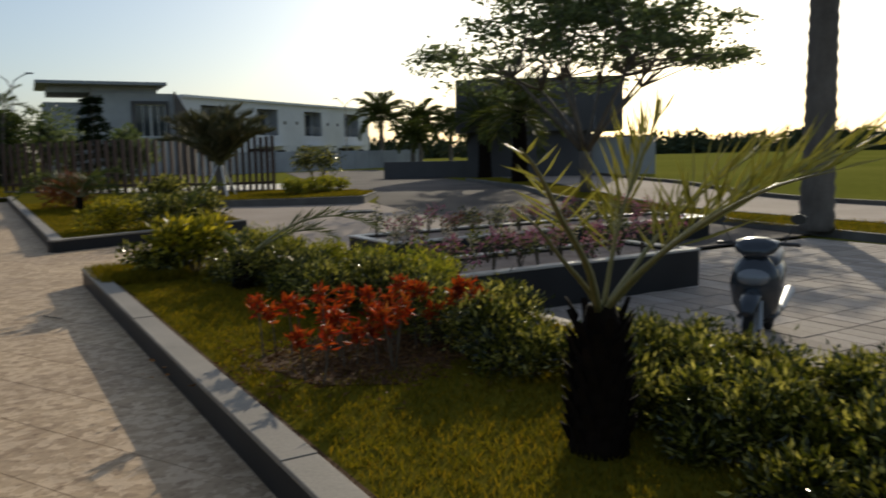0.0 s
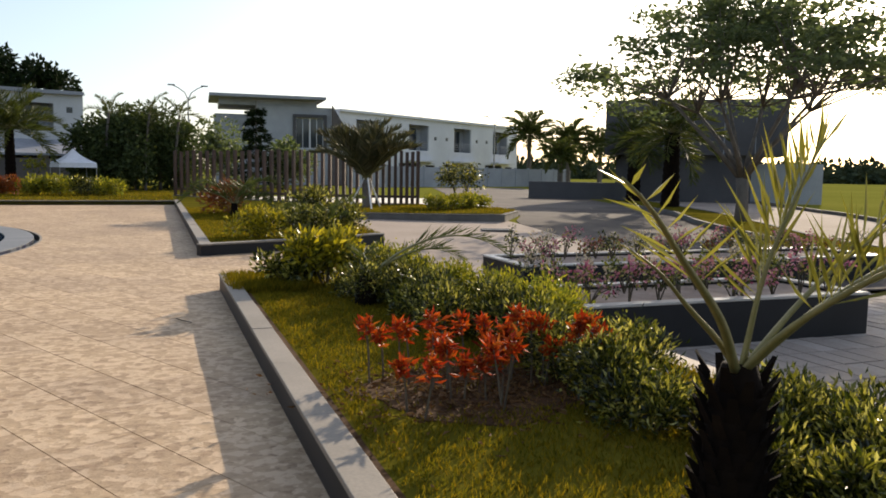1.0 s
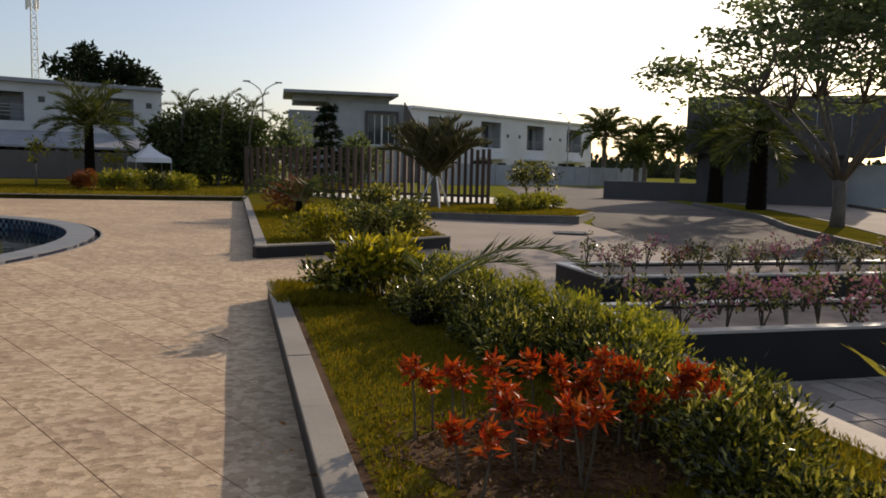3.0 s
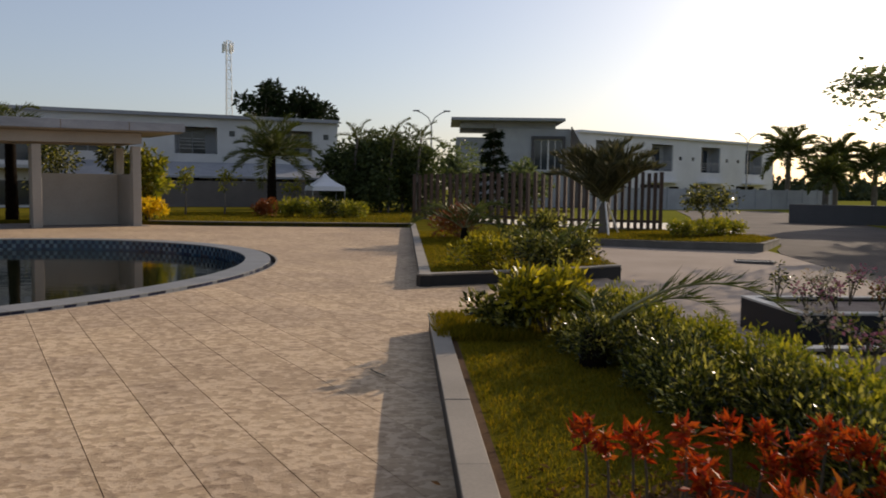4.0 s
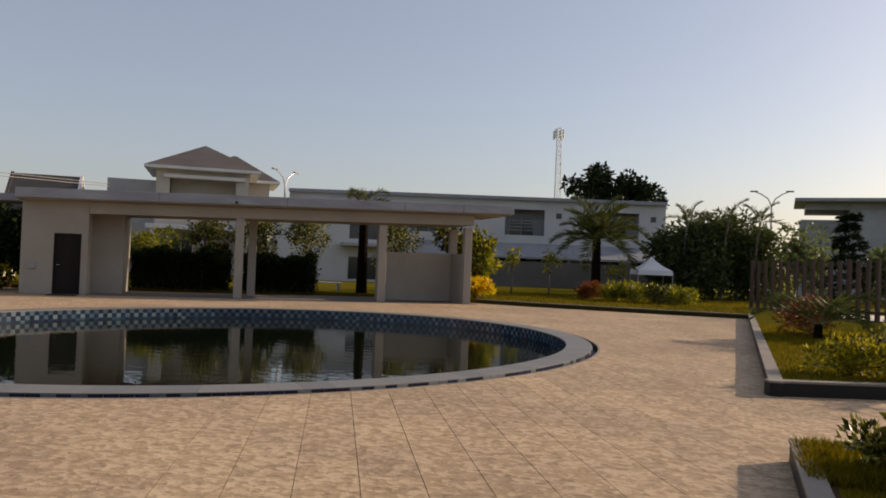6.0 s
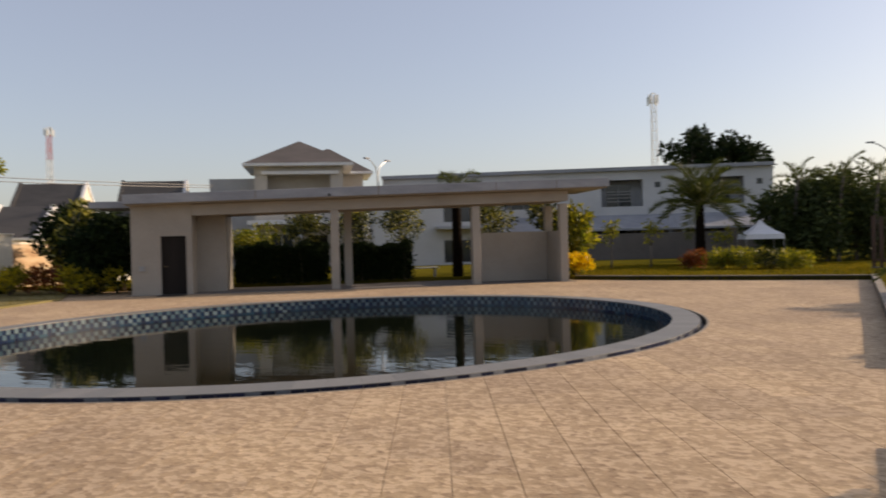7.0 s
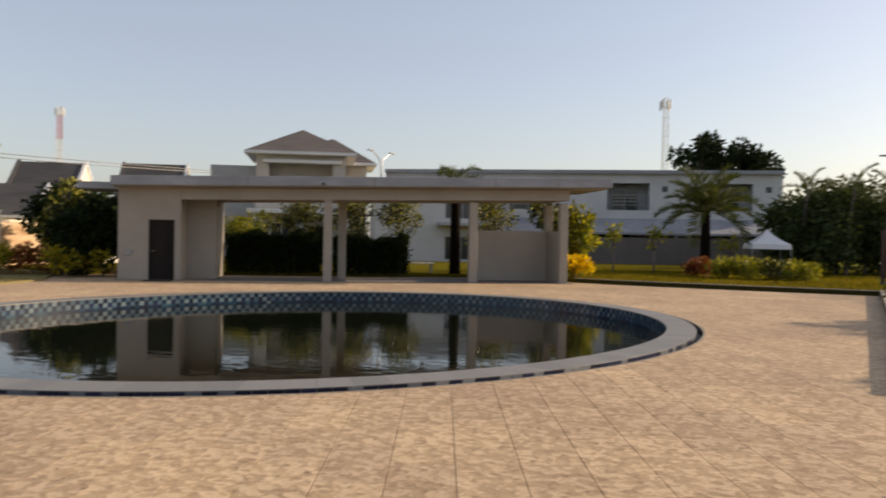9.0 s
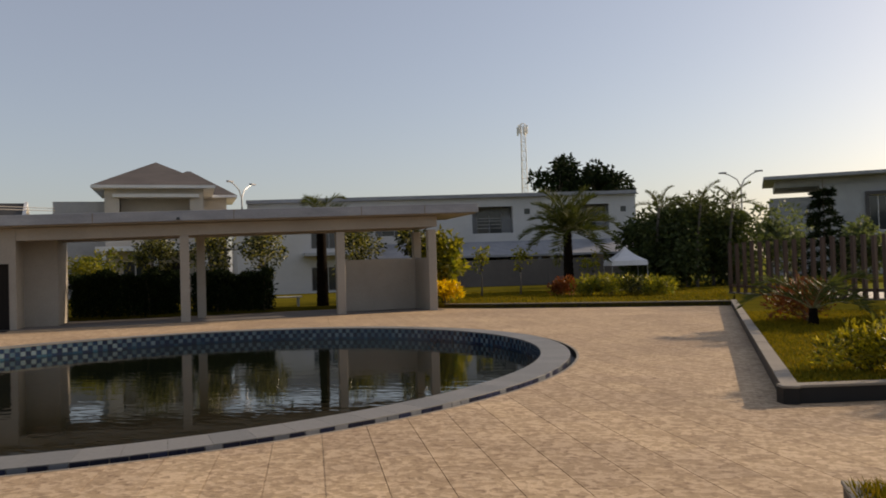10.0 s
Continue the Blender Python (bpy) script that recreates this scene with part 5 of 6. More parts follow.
terrace((-31.5, 51.8), (-5.4, 61.4), 4, 6.7, "grey-white two-storey town house with a balcony and carport canopy", M_PALEGREY, True, 1)
terrace((17.2, 79.6), (46.8, 98.9), 4, 7.75, "white two-storey town house with recessed balconies", M_WHITE, False, 2)
yard = tagged(thing("perimeter_wall"), "long grey panel wall before the white houses", "wall", "", "structure")
for k in range(14):
    o = Vector((15, 66, -0.05)).lerp(Vector((44, 80, -0.05)), k / 14)
    q = part("panel", Build().box(0, 2.2, -0.08, 0.08, 0, 1.9).box(2.2, 2.28, -0.14, 0.14, 0, 2.0), M_GREYWALL, yard)
    q.matrix_basis = pose(o.x, o.y, o.z, 0, 0, math.degrees(math.atan2(14, 29)))

# house with a wide flat roof
ha = thing("flat_roof_house", pose(8.4, 75.0, -0.05, 0, 0, -3), "grey modern house with a wide thin flat roof", "house")
holes = [(3.6, 6.2, 3.5, 6.4), (1.0, 2.4, 0, 2.4)]
part("wall", facade(Build(), 7.0, holes, 0, 0.2, 0, 7.4), M_GREYWALL, ha)
shell(ha, 7.0, 0.2, 7.0, 7.4, M_GREYWALL)
part("wing", Build().box(-3.8, -0.01, 1.0, 7, 0, 6.6), M_FASCIA, ha, "darker grey side wing")
part("roof", Build().box(-4.3, 6.3, -1.3, 7.5, 8.02, 8.3).box(-3.4, 5.6, 0.1, 7.0, 7.4, 8.02), M_FASCIA, ha, "thin overhanging flat roof", bevel=0.03)
sur = part("window_surround", Build().box(3.3, 3.6, -0.25, 0.0, 3.2, 6.7).box(6.2, 6.5, -0.25, 0.0, 3.2, 6.7).box(3.6, 6.2, -0.25, 0.0, 6.4, 6.7), M_DARKWALL, ha, "dark projecting window surround")
window_unit(ha, 3.65, 4.85, 0.1, 3.55, 6.35, M_WHITE)
window_unit(ha, 5.0, 6.15, 0.1, 3.55, 6.35, M_WHITE)
part("door", Build().box(1.0, 2.4, 0.12, 0.17, 0, 2.4), M_DOOR, ha)
gw = Build()
gw.add([(7.02, -0.6, 0), (9.2, -0.6, 0), (9.2, -0.6, 3.8), (7.02, -0.6, 7.6), (7.02, 0.0, 0), (9.2, 0.0, 0), (9.2, 0.0, 3.8), (7.02, 0.0, 7.6)], [(0, 1, 2, 3), (7, 6, 5, 4), (3, 2, 6, 7), (1, 5, 6, 2), (0, 3, 7, 4)])
part("sloped_parapet", gw, M_ROOFBROWN, ha, "brown sloping parapet wall")


def hip_roof(b, x0, x1, y0, y1, z, h, over=0.7):
    x0, x1, y0, y1 = x0 - over, x1 + over, y0 - over, y1 + over
    cx, cy = (x0 + x1) / 2, (y0 + y1) / 2
    hx, hy = max(0.0, (x1 - x0 - (y1 - y0)) / 2), max(0.0, (y1 - y0 - (x1 - x0)) / 2)
    p = [(x0, y0, z), (x1, y0, z), (x1, y1, z), (x0, y1, z), (cx - hx, cy - hy, z + h), (cx + hx, cy + hy, z + h)]
    f = [(0, 1, 5, 4), (1, 2, 5), (2, 3, 4, 5), (3, 0, 4), (3, 2, 1, 0)] if hx > 0.01 else ([(0, 1, 4), (1, 2, 5, 4), (2, 3, 5), (3, 0, 4, 5), (3, 2, 1, 0)] if hy > 0.01 else [(0, 1, 4), (1, 2, 4), (2, 3, 4), (3, 0, 4), (3, 2, 1, 0)])
    return b.add(p, f)


hb = thing("hip_roof_house", pose(-37.8, 44.9, -0.05, 0, 0, 37), "two-storey cream house with brown hipped roofs", "house")
W2 = (2.6, 8.0, 5.2, 11.4)
part("wall", facade(Build(), 6.2, [(0.9, 5.3, 4.3, 6.75), (1.0, 2.6, 0.5, 2.6), (3.6, 5.0, 0, 2.4)], 0, 0.2, 0, 7.4), M_HOUSE, hb)
part("balcony", Build().box(0.9, 5.3, 1.5, 1.6, 4.1, 6.9).box(0.8, 5.4, 0.2, 1.6, 4.0, 4.2), M_HOUSE, hb, "deep shaded balcony recess")
part("beam", Build().box(0.5, 5.9, -0.35, -0.005, 6.78, 7.0), M_WHITE, hb, "white beam above the balcony")
shell(hb, 6.2, 0.2, 6.2, 7.4, M_HOUSE)
part("wall", Build().box(W2[0], W2[1], W2[2] + 1.1, W2[3], 0, 7.35), M_HOUSE, hb, "cream rear wing")
for rx in ((-0.0, 6.2, 0, 6.2, 7.55, 2.0), (2.6, 8.0, 6.3, 11.4, 7.5, 2.15)):
    part("roof", hip_roof(Build(), *rx), M_ROOFBROWN, hb, "brown tiled hipped roof")
    part("eaves_board", Build().box(rx[0] - 0.75, rx[1] + 0.75, rx[2] - 0.75, rx[3] + 0.75, rx[4] - 0.2, rx[4] - 0.01), M_WHITE, hb, "white eaves board")
for x0, x1, z0, z1 in ((1.0, 2.6, 0.5, 2.6),):
    window_unit(hb, x0 + 0.06, x1 - 0.06, 0.08, z0 + 0.06, z1 - 0.06, M_WHITE)
part("door", Build().box(3.6, 5.0, 0.1, 0.16, 0, 2.4), M_DOOR, hb)
part("porch_roof", Build().box(-0.4, 6.6, -2.2, 0, 3.2, 3.5), M_WHITE, hb, "flat white porch roof")
for s in (-0.1, 3.0, 6.1):
    part("porch_column", Build().box(s, s + 0.3, -2.0, -1.7, 0, 3.2), M_WHITE, hb)
part("side_block", Build().box(-3.2, -0.01, 1.0, 5.5, 0, 6.6), M_GREYWALL, hb, "grey flat-roofed side block")
hc = thing("grey_house", pose(-27.9, 45.0, -0.05, 0, 0, 37) @ Matrix.Diagonal((0.9, 0.9, 0.76, 1)), "pale grey two-storey house with dark windows", "house")
part("wall", facade(Build(), 9.0, [(1.0, 1.8, 3.6, 5.6), (5.0, 7.6, 3.9, 5.4), (5.0, 7.4, 0.4, 2.4), (1.2, 2.2, 1.0, 1.9)], 0, 0.2, 0, 6.2), M_PALEGREY, hc)
shell(hc, 9.0, 0.2, 6.0, 6.2, M_PALEGREY)
part("roof", Build().box(-0.2, 9.2, -0.3, 6.3, 6.2, 6.45), M_FASCIA, hc)
part("balcony_slab", Build().box(4.4, 8.4, -1.4, 0, 3.3, 3.55), M_GREYWALL, hc)
for x0, x1, z0, z1 in ((1.0, 1.8, 3.6, 5.6), (5.0, 7.6, 3.9, 5.4), (5.0, 7.4, 0.4, 2.4), (1.2, 2.2, 1.0, 1.9)):
    window_unit(hc, x0 + 0.06, x1 - 0.06, 0.08, z0 + 0.06, z1 - 0.06, M_METAL)


def cottage(x, y, ang, w, d, eave, ridge, label, back=2.0, plain_left=False):
    """A single-storey house: ridge along its width, gable walls with white copings at both ends."""
    h = thing("small_house", pose(x, y, -0.05, 0, 0, ang), label, "house", "small houses behind the wall")
    m_ = d * 0.42
    slope = (ridge - eave) / m_
    d = m_ + back
    be = ridge - slope * back
    b = Build()
    b.add([(0, 0, 0), (w, 0, 0), (w, d, 0), (0, d, 0), (0, 0, eave), (w, 0, eave), (w, d, be), (0, d, be), (0, m_, ridge), (w, m_, ridge)],
          [(0, 1, 5, 4), (2, 3, 7, 6), (3, 0, 4, 8, 7), (1, 2, 6, 9, 5), (3, 2, 1, 0)])
    part("wall", b, M_CREAM, h)
    r = Build()
    e = 0.5
    ez, bz = eave - slope * e, be - slope * 0.3
    for up in (0.0, 0.14):
        r.add([(0.1, -e, ez + up), (w - 0.1, -e, ez + up), (w - 0.1, m_, ridge + up), (0.1, m_, ridge + up), (w - 0.1, d + 0.3, bz + up), (0.1, d + 0.3, bz + up)], [(0, 1, 2, 3), (3, 2, 4, 5)])
    r.f += [(0, 6, 7, 1), (4, 10, 11, 5)]
    part("roof", r, M_ROOF, h, "dark tiled pitched roof")
    for x0 in (-0.08, w - 0.12):
        dark = plain_left and x0 < 0
        g = Build()
        g.add([(x0, -e - 0.1, ez), (x0 + 0.2, -e - 0.1, ez), (x0 + 0.2, m_, ridge), (x0, m_, ridge), (x0, -e - 0.1, ez + 0.24), (x0 + 0.2, -e - 0.1, ez + 0.24), (x0 + 0.2, m_, ridge + 0.24), (x0, m_, ridge + 0.24),
               (x0, d + 0.35, bz), (x0 + 0.2, d + 0.35, bz), (x0, d + 0.35, bz + 0.24), (x0 + 0.2, d + 0.35, bz + 0.24)],
              [(0, 1, 5, 4), (4, 5, 6, 7), (0, 4, 7, 3), (1, 2, 6, 5), (7, 6, 11, 10), (3, 7, 10, 8), (2, 9, 11, 6), (8, 10, 11, 9), (0, 3, 2, 1), (3, 8, 9, 2)])
        part("gable_coping", g, M_ROOF if dark else M_WHITE, h, "dark gable edge" if dark else "white gable coping")
    part("gutter", Build().box(0, w, -e - 0.1, -e, ez - 0.02, ez + 0.12), M_WHITE, h)
    return h


cottage(-44.03, 19.37, 38, 2.95, 7.4, 2.7, 4.9, "small house with a dark pitched roof and white gable coping")
cottage(-41.67, 21.22, 38, 2.9, 7.4, 2.7, 4.95, "small house with a dark pitched roof and sunlit cream gable")
cottage(-44.82, 26.52, 38, 2.9, 6.0, 2.7, 4.3, "small house with a low dark roof and white coping")
cottage(-42.5, 28.34, 38, 2.9, 6.0, 2.7, 4.25, "small house with a low dark roof beside its neighbour")
cottage(-45.7, 31.6, 38, 4.0, 7.0, 3.3, 5.95, "small house with a dark pitched roof behind garden trees", 2.0, True)
cottage(-46.4, 40.1, 38, 4.5, 7.0, 3.6, 6.65, "small house with a dark pitched roof beyond the pavilion", 2.0, True)

# boundary wall on the west side
wl = tagged(thing("wall_west"), "cream rendered boundary wall with sandstone-clad bays", "wall", "", "structure")
WALL = [(-31.0, 3.0), (-30.7, 15.2), (-31.1, 21.5), (-32.2, 24.6)]
bays = [(3.0, 9.5, 0), (9.5, 11.0, 1), (11.0, 15.8, 1), (15.8, 18.25, 0), (18.25, 20.85, 1), (20.85, 22.4, 0)]
for y0, y1, kind_ in bays:
    b = Build().box(-31.1, -30.9 + (0.05 if kind_ else 0), y0, y1 - 0.004, 0, 2.36)
    part("bay", b, M_SAND if kind_ else M_CREAM, wl, "sandstone-clad bay" if kind_ else "")
    if kind_:
        g = random.Random(int(y0 * 10))
        for i in range(int((y1 - y0) * 3)):
            yy, zz = g.uniform(y0 + 0.1, y1 - 0.7), g.uniform(0.3, 2.0)
            part("stone", Build().box(-30.85, -30.83 + g.uniform(0, 0.012), yy, yy + g.uniform(0.35, 0.6), zz, zz + g.uniform(0.15, 0.24)), M_SAND, wl)
part("pier", Build().box(-31.15, -30.8, 18.22, 18.28, 0, 2.4), M_ROOFBROWN, wl)
part("coping", Build().box(-31.14, -30.82, 3.0, 22.4, 2.362, 2.42), M_CREAM, wl)
part("return_wall", Build().box(-33.0, -31.11, 22.2, 22.4, 0, 2.36).box(-33.2, -33.0, 22.2, 30, 0, 2.1), M_CREAM, wl)
part("far_bay", Build().box(-34.5, -33.21, 22.4, 22.6, 0, 2.1).box(-32.99, -32.9, 23, 27, 0, 2.0), M_SAND, wl)
wr = random.Random(9)
for i in range(11):
    y = 8.2 + 1.3 * i
    yel = i in (3, 4, 8, 9)
    shrub("croton_shrub" if yel else "wall_shrub", (-29.7 if yel else -30.1) + wr.uniform(-0.2, 0.2), y, 0.05, 0.8, 0.95 if yel else 0.55, L_YELLOW if yel else L_HEDGE, 160 + i, "bright yellow croton shrub against the wall" if yel else "low green shrub against the wall", leaf=0.2, count=1700, lumps=14, group="shrubs along the wall")
for i, (s, w_) in enumerate([(-2.2, 1.5), (-3.4, 2.5), (-4.8, 2.2)]):
    x, y = at_pav(s, w_)
    # darker leaf colours than the wall crotons carry the shade of this corner
    shrub("croton_shrub", x, y, 0.08, 0.8, 1.0, L_RED if i % 2 else L_CROTON, 175 + i, "orange and yellow croton shrub in the shade", leaf=0.17, count=800, group="shrubs along the wall")
# rear trees added to shade the wall; L_DARK leaves also carry that shade
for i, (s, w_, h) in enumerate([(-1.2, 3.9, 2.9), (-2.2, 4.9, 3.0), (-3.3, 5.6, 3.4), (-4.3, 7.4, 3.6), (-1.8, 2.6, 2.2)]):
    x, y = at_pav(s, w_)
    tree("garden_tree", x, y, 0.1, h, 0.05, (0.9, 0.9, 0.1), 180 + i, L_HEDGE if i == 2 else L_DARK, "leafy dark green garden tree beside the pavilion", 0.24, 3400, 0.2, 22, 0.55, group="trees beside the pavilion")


def sapling(x, y, h, seed, tuft, label, arms=()):
    r = np.random.default_rng(seed)
    ob = thing("slender_tree", pose(x, y, 0.03), label, "tree", "slender trees by the wall")
    st = Build().tube([(0, 0, 0), (0.05, 0.03, h * 0.5), (0, 0.05, h)], [0.05, 0.035, 0.02], 6)
    c = [(0, 0.05, h)]
    for k in range(4):
        a = r.random() * 6.28
        e = (0.35 * math.cos(a), 0.35 * math.sin(a), h * (0.88 + 0.12 * r.random()))
        st.tube([(0.02, 0.04, h * 0.72), e], [0.018, 0.008], 5)
        c.append(e)
    for dy, dz in arms:
        st.tube([(0.02, 0.04, h * 0.8), (0.1, dy * 0.5, h * 0.8 + dz * 0.7), (0, dy, h * 0.8 + dz)], [0.012, 0.007, 0.004], 5)
        c.append((0, dy, h * 0.8 + dz))
    part("trunk", st, M_BARK, ob)
    k = int(190 * (tuft / 0.25) ** 1.6)
    p, n = clump_points(r, np.array(c), np.full(len(c), tuft), k)
    part("crown", leaf_build(p, n + r.normal(0, 0.4, (k, 3)) - np.array([0, 0, 0.3]), 0.26 * (0.6 + 0.7 * r.random(k)), np.full(k, 0.10), r), L_SAPLING, ob)


sapling(-28.5, 19.1, 5.3, 1, 0.24, "slender tree with a bare trunk and small yellow-green crown", ((-2.65, 1.4), (-1.5, 1.15)))
sapling(-32.0, 22.2, 5.8, 2, 0.26, "slender bare-trunked tree with a yellow-green crown behind the wall")
sapling(-28.5, 14.7, 3.9, 3, 0.55, "slender tree with a bare trunk and broad green crown")
sapling(-28.6, 16.75, 1.95, 4, 0.2, "short sapling before the sunlit wall")


# ---- lamps, masts, wires ----
def street_lamp(x, y, h, ang, label):
    ob = thing("street_lamp", pose(x, y, -0.05, 0, 0, ang), label, "street lamp", "street lamps")
    part("pole", Build().tube([(0, 0, 0), (0, 0, h * 0.5), (0, 0, h * 0.86)], [0.11, 0.085, 0.06], 8), M_METAL, ob)
    for s in (-1, 1):
        arm = part("arm", Build().tube([(0, 0, h * 0.86), (s * 0.25, 0, h * 0.93), (s * 0.75, 0, h * 0.975), (s * 1.25, 0, h)], [0.05, 0.045, 0.04, 0.035], 6), M_METAL, ob)
        part("lamp_head", Build().box(s * 1.25 - 0.28, s * 1.25 + 0.28, -0.11, 0.11, h - 0.06, h + 0.05), M_FASCIA, arm, "grey lamp head", bevel=0.03)


street_lamp(1.9, 65.3, 7.95, 0, "tall street lamp with two curved arms")
street_lamp(38.6, 88.2, 8.3, 0, "tall street lamp with two curved arms before the white houses")
street_lamp(-31.4, 51.0, 7.9, 85, "tall street lamp with two curved arms behind the pavilion")


def mast(x, y, h, w, seed, paint, label):
    ob = thing("radio_mast", pose(x, y, 0), label, "radio mast", "radio masts")
    n = 16
    for k in range(n):
        z0, z1 = h * k / n, h * (k + 1) / n
        w0, w1 = w * (1 - 0.45 * k / n), w * (1 - 0.45 * (k + 1) / n)
        b = Build()
        c0 = [(w0 * math.cos(a), w0 * math.sin(a), z0) for a in (0.3, 2.39, 4.49)]
        c1 = [(w1 * math.cos(a), w1 * math.sin(a), z1) for a in (0.3, 2.39, 4.49)]
        for i in range(3):
            b.tube([c0[i], c1[i]], [w * 0.09, w * 0.09], 5)
            b.tube([c0[i], c1[(i + 1) % 3]], [w * 0.05, w * 0.05], 4)
            b.tube([c1[i], c1[(i + 1) % 3]], [w * 0.05, w * 0.05], 4)
        part("section", b, paint[(k // 3) % len(paint)], ob)
    for i in range(6):
        a = i * 1.047
        part("antenna", Build().box(-0.25, 0.25, -0.15, 0.15, -1.2, 1.2), M_WHITE, ob, "white panel antenna", bevel=0.05).matrix_basis = pose(w * 0.95 * math.cos(a), w * 0.95 * math.sin(a), h - 1.6 - 0.4 * (i % 2), 0, 0, math.degrees(a))


mast(-47.6, 214.5, 40.3, 1.35, 1, [M_WHITE], "white lattice radio mast with panel antennas")
mast(-245, 177, 45, 1.5, 2, [M_RED, M_WHITE], "red and white banded lattice radio mast")
for k, (z0, z1) in enumerate(((5.6, 5.9), (5.3, 5.75))):
    pts = []
    for i in range(15):
        f = i / 14
        pts.append((-36 - 3 * f, -4 + 46 * f, z0 + (z1 - z0) * f - 0.9 * math.sin(math.pi * f) * 0.5))
    cb = thing("cable", None, "thin black overhead cable", "cable", "overhead cables")
    part("wire", Build().tube(pts, [0.022] * 15, 5), M_BLACKMETAL, cb)

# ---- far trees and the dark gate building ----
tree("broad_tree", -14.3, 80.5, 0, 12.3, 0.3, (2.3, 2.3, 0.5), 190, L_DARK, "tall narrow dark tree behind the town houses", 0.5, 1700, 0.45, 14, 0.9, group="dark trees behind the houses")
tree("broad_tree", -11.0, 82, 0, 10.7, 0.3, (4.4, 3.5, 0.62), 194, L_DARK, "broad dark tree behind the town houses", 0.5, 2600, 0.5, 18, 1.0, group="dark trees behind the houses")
blk_m = pose(23.4, 38.5, -0.05, 0, 0, math.degrees(math.atan2(-5.85, 7.5)))
gate = thing("gate_building", blk_m, "dark flat-roofed gate building behind the road trees", "building")
part("upper_block", Build().box(0, 9.6, 0, 5.0, 2.6, 5.65), M_DARKWALL, gate, "dark clad upper block", bevel=0.03)
part("lower_wall", Build().box(0.6, 7.9, 0.6, 4.6, 0, 2.6), M_DARKWALL, gate)
part("side_wall", Build().box(7.91, 11.6, 1.4, 1.6, 0, 2.2), M_GREYWALL, gate, "pale grey side wall", bevel=0.01)
part("low_wall", Build().box(-4.5, 0.59, 0.8, 1.1, 0, 1.0), M_DARKWALL, gate, "low dark planter wall", bevel=0.01)
for k in range(5):
    part("panel_joint", Build().box(1.6 * (k + 1) - 0.015, 1.6 * (k + 1) + 0.015, -0.01, 0.0, 2.62, 5.63), M_GREYWALL, gate)


def umbrella_tree(x, y, z, seed, label):
    """A forked tree whose limbs carry flat plates of leaves in a wide low dome."""
    r = np.random.default_rng(seed)
    ob = thing("road_tree", pose(x, y, z), label, "tree")
    part("trunk", Build().tube([(0, 0, -0.1), (0.03, 0, 0.7), (0.0, 0.03, 1.5)], [0.24, 0.19, 0.2], 12), M_BARK, ob, smooth=True)
    plates, limbs = [], Build()
    for k in range(9):
        a = k * 2.39996 + 0.3
        reach = 1.6 + 1.2 * r.random()
        elbow = Vector((reach * math.cos(a), reach * math.sin(a), 3.6 + 0.8 * r.random()))
        limbs.tube([(0, 0.02, 1.4), (elbow.x * 0.35, elbow.y * 0.35, 2.4), elbow], [0.11, 0.075, 0.05], 6)
        for j in range(13):
            b_ = a + r.normal(0, 0.55)
            rho = 5.8 * (j + 1 + r.uniform(-0.5, 0.5)) / 13.0
            hz = 7.7 - 3.0 * (rho / 6.1) ** 1.6 - 2.6 * r.random() ** 1.5 * (1 - 0.55 * rho / 6.1)
            e = Vector((rho * math.cos(b_), rho * math.sin(b_), hz))
            limbs.tube([elbow, elbow.lerp(e, 0.6) + Vector((0, 0, 0.15)), e], [0.035, 0.02, 0.008], 4)
            plates.append(e)
    part("branchwork", limbs, M_BARK, ob, smooth=True)
    c = np.array(plates)
    n = 13000
    k = r.integers(0, len(c), n)
    q = r.normal(size=(n, 3)) * np.array([0.42, 0.42, 0.13])
    p = c[k] + q * (0.7 + 0.7 * ((k * 37) % 11) / 11.0)[:, None]
    d = np.column_stack([r.normal(0, 1, n), r.normal(0, 1, n), r.normal(-0.05, 0.35, n)])
    part("crown", leaf_build(p, d, 0.23 * (0.6 + 0.7 * r.random(n)), 0.12 * (0.7 + 0.6 * r.random(n)), r), L_TREE, ob)


umbrella_tree(17.6, 20.6, -0.1, 191, "forked roadside tree with a wide umbrella of layered leaves")
for i, (x, y) in enumerate([(24.0, 36.4), (20.3, 28.1)]):
    palm("trunk_palm", x, y, -0.05, 3.3, 0.33, 24, 2.3, L_PALM, 192 + i, "palm with a thick dark trunk and drooping fronds on the verge", (-0.5, 1.4), 34, 0.06, M_DARKBARK, group="palms on the verge")
for i, (x, y, h, r) in enumerate([(41.3, 84, 6.0, 3.6), (45.5, 82, 5.2, 3.3), (48.9, 80.5, 4.6, 3.1), (39.5, 73, 3.2, 2.6)]):
    palm("road_palm", x, y, -0.05, h, 0.25, 32, r, L_PALM, 195 + i, "dark palm beside the far road", (-0.4, 1.4), 34, 0.15, group="palms along the far road")
tp = palm("median_palm", 13.8, 9.2, -0.3, 7.2, 0.27, 18, 2.8, L_PALM, 205, "tall palm with a thick grey trunk on the median", (0.0, 1.4), 40, 0.05)

# far woods along the field
wg = np.random.default_rng(40)
cen = []
for k in range(900):
    a = radians(wg.uniform(-12, 82))
    r = wg.uniform(215, 300)
    cen.append((r * math.cos(a), r * math.sin(a), wg.uniform(0.2, 3.4)))
cen = np.array(cen)
p, n = clump_points(wg, cen, np.full(len(cen), 2.6), 42000)
p[:, 2] = np.abs(p[:, 2])
tagged(part("far_woods", leaf_build(p, n + wg.normal(0, 0.5, p.shape), 1.7 * (0.5 + wg.random(len(p))), np.full(len(p), 1.1), wg), L_FAR), "distant line of trees at the edge of the field", "trees", "", "stuff")
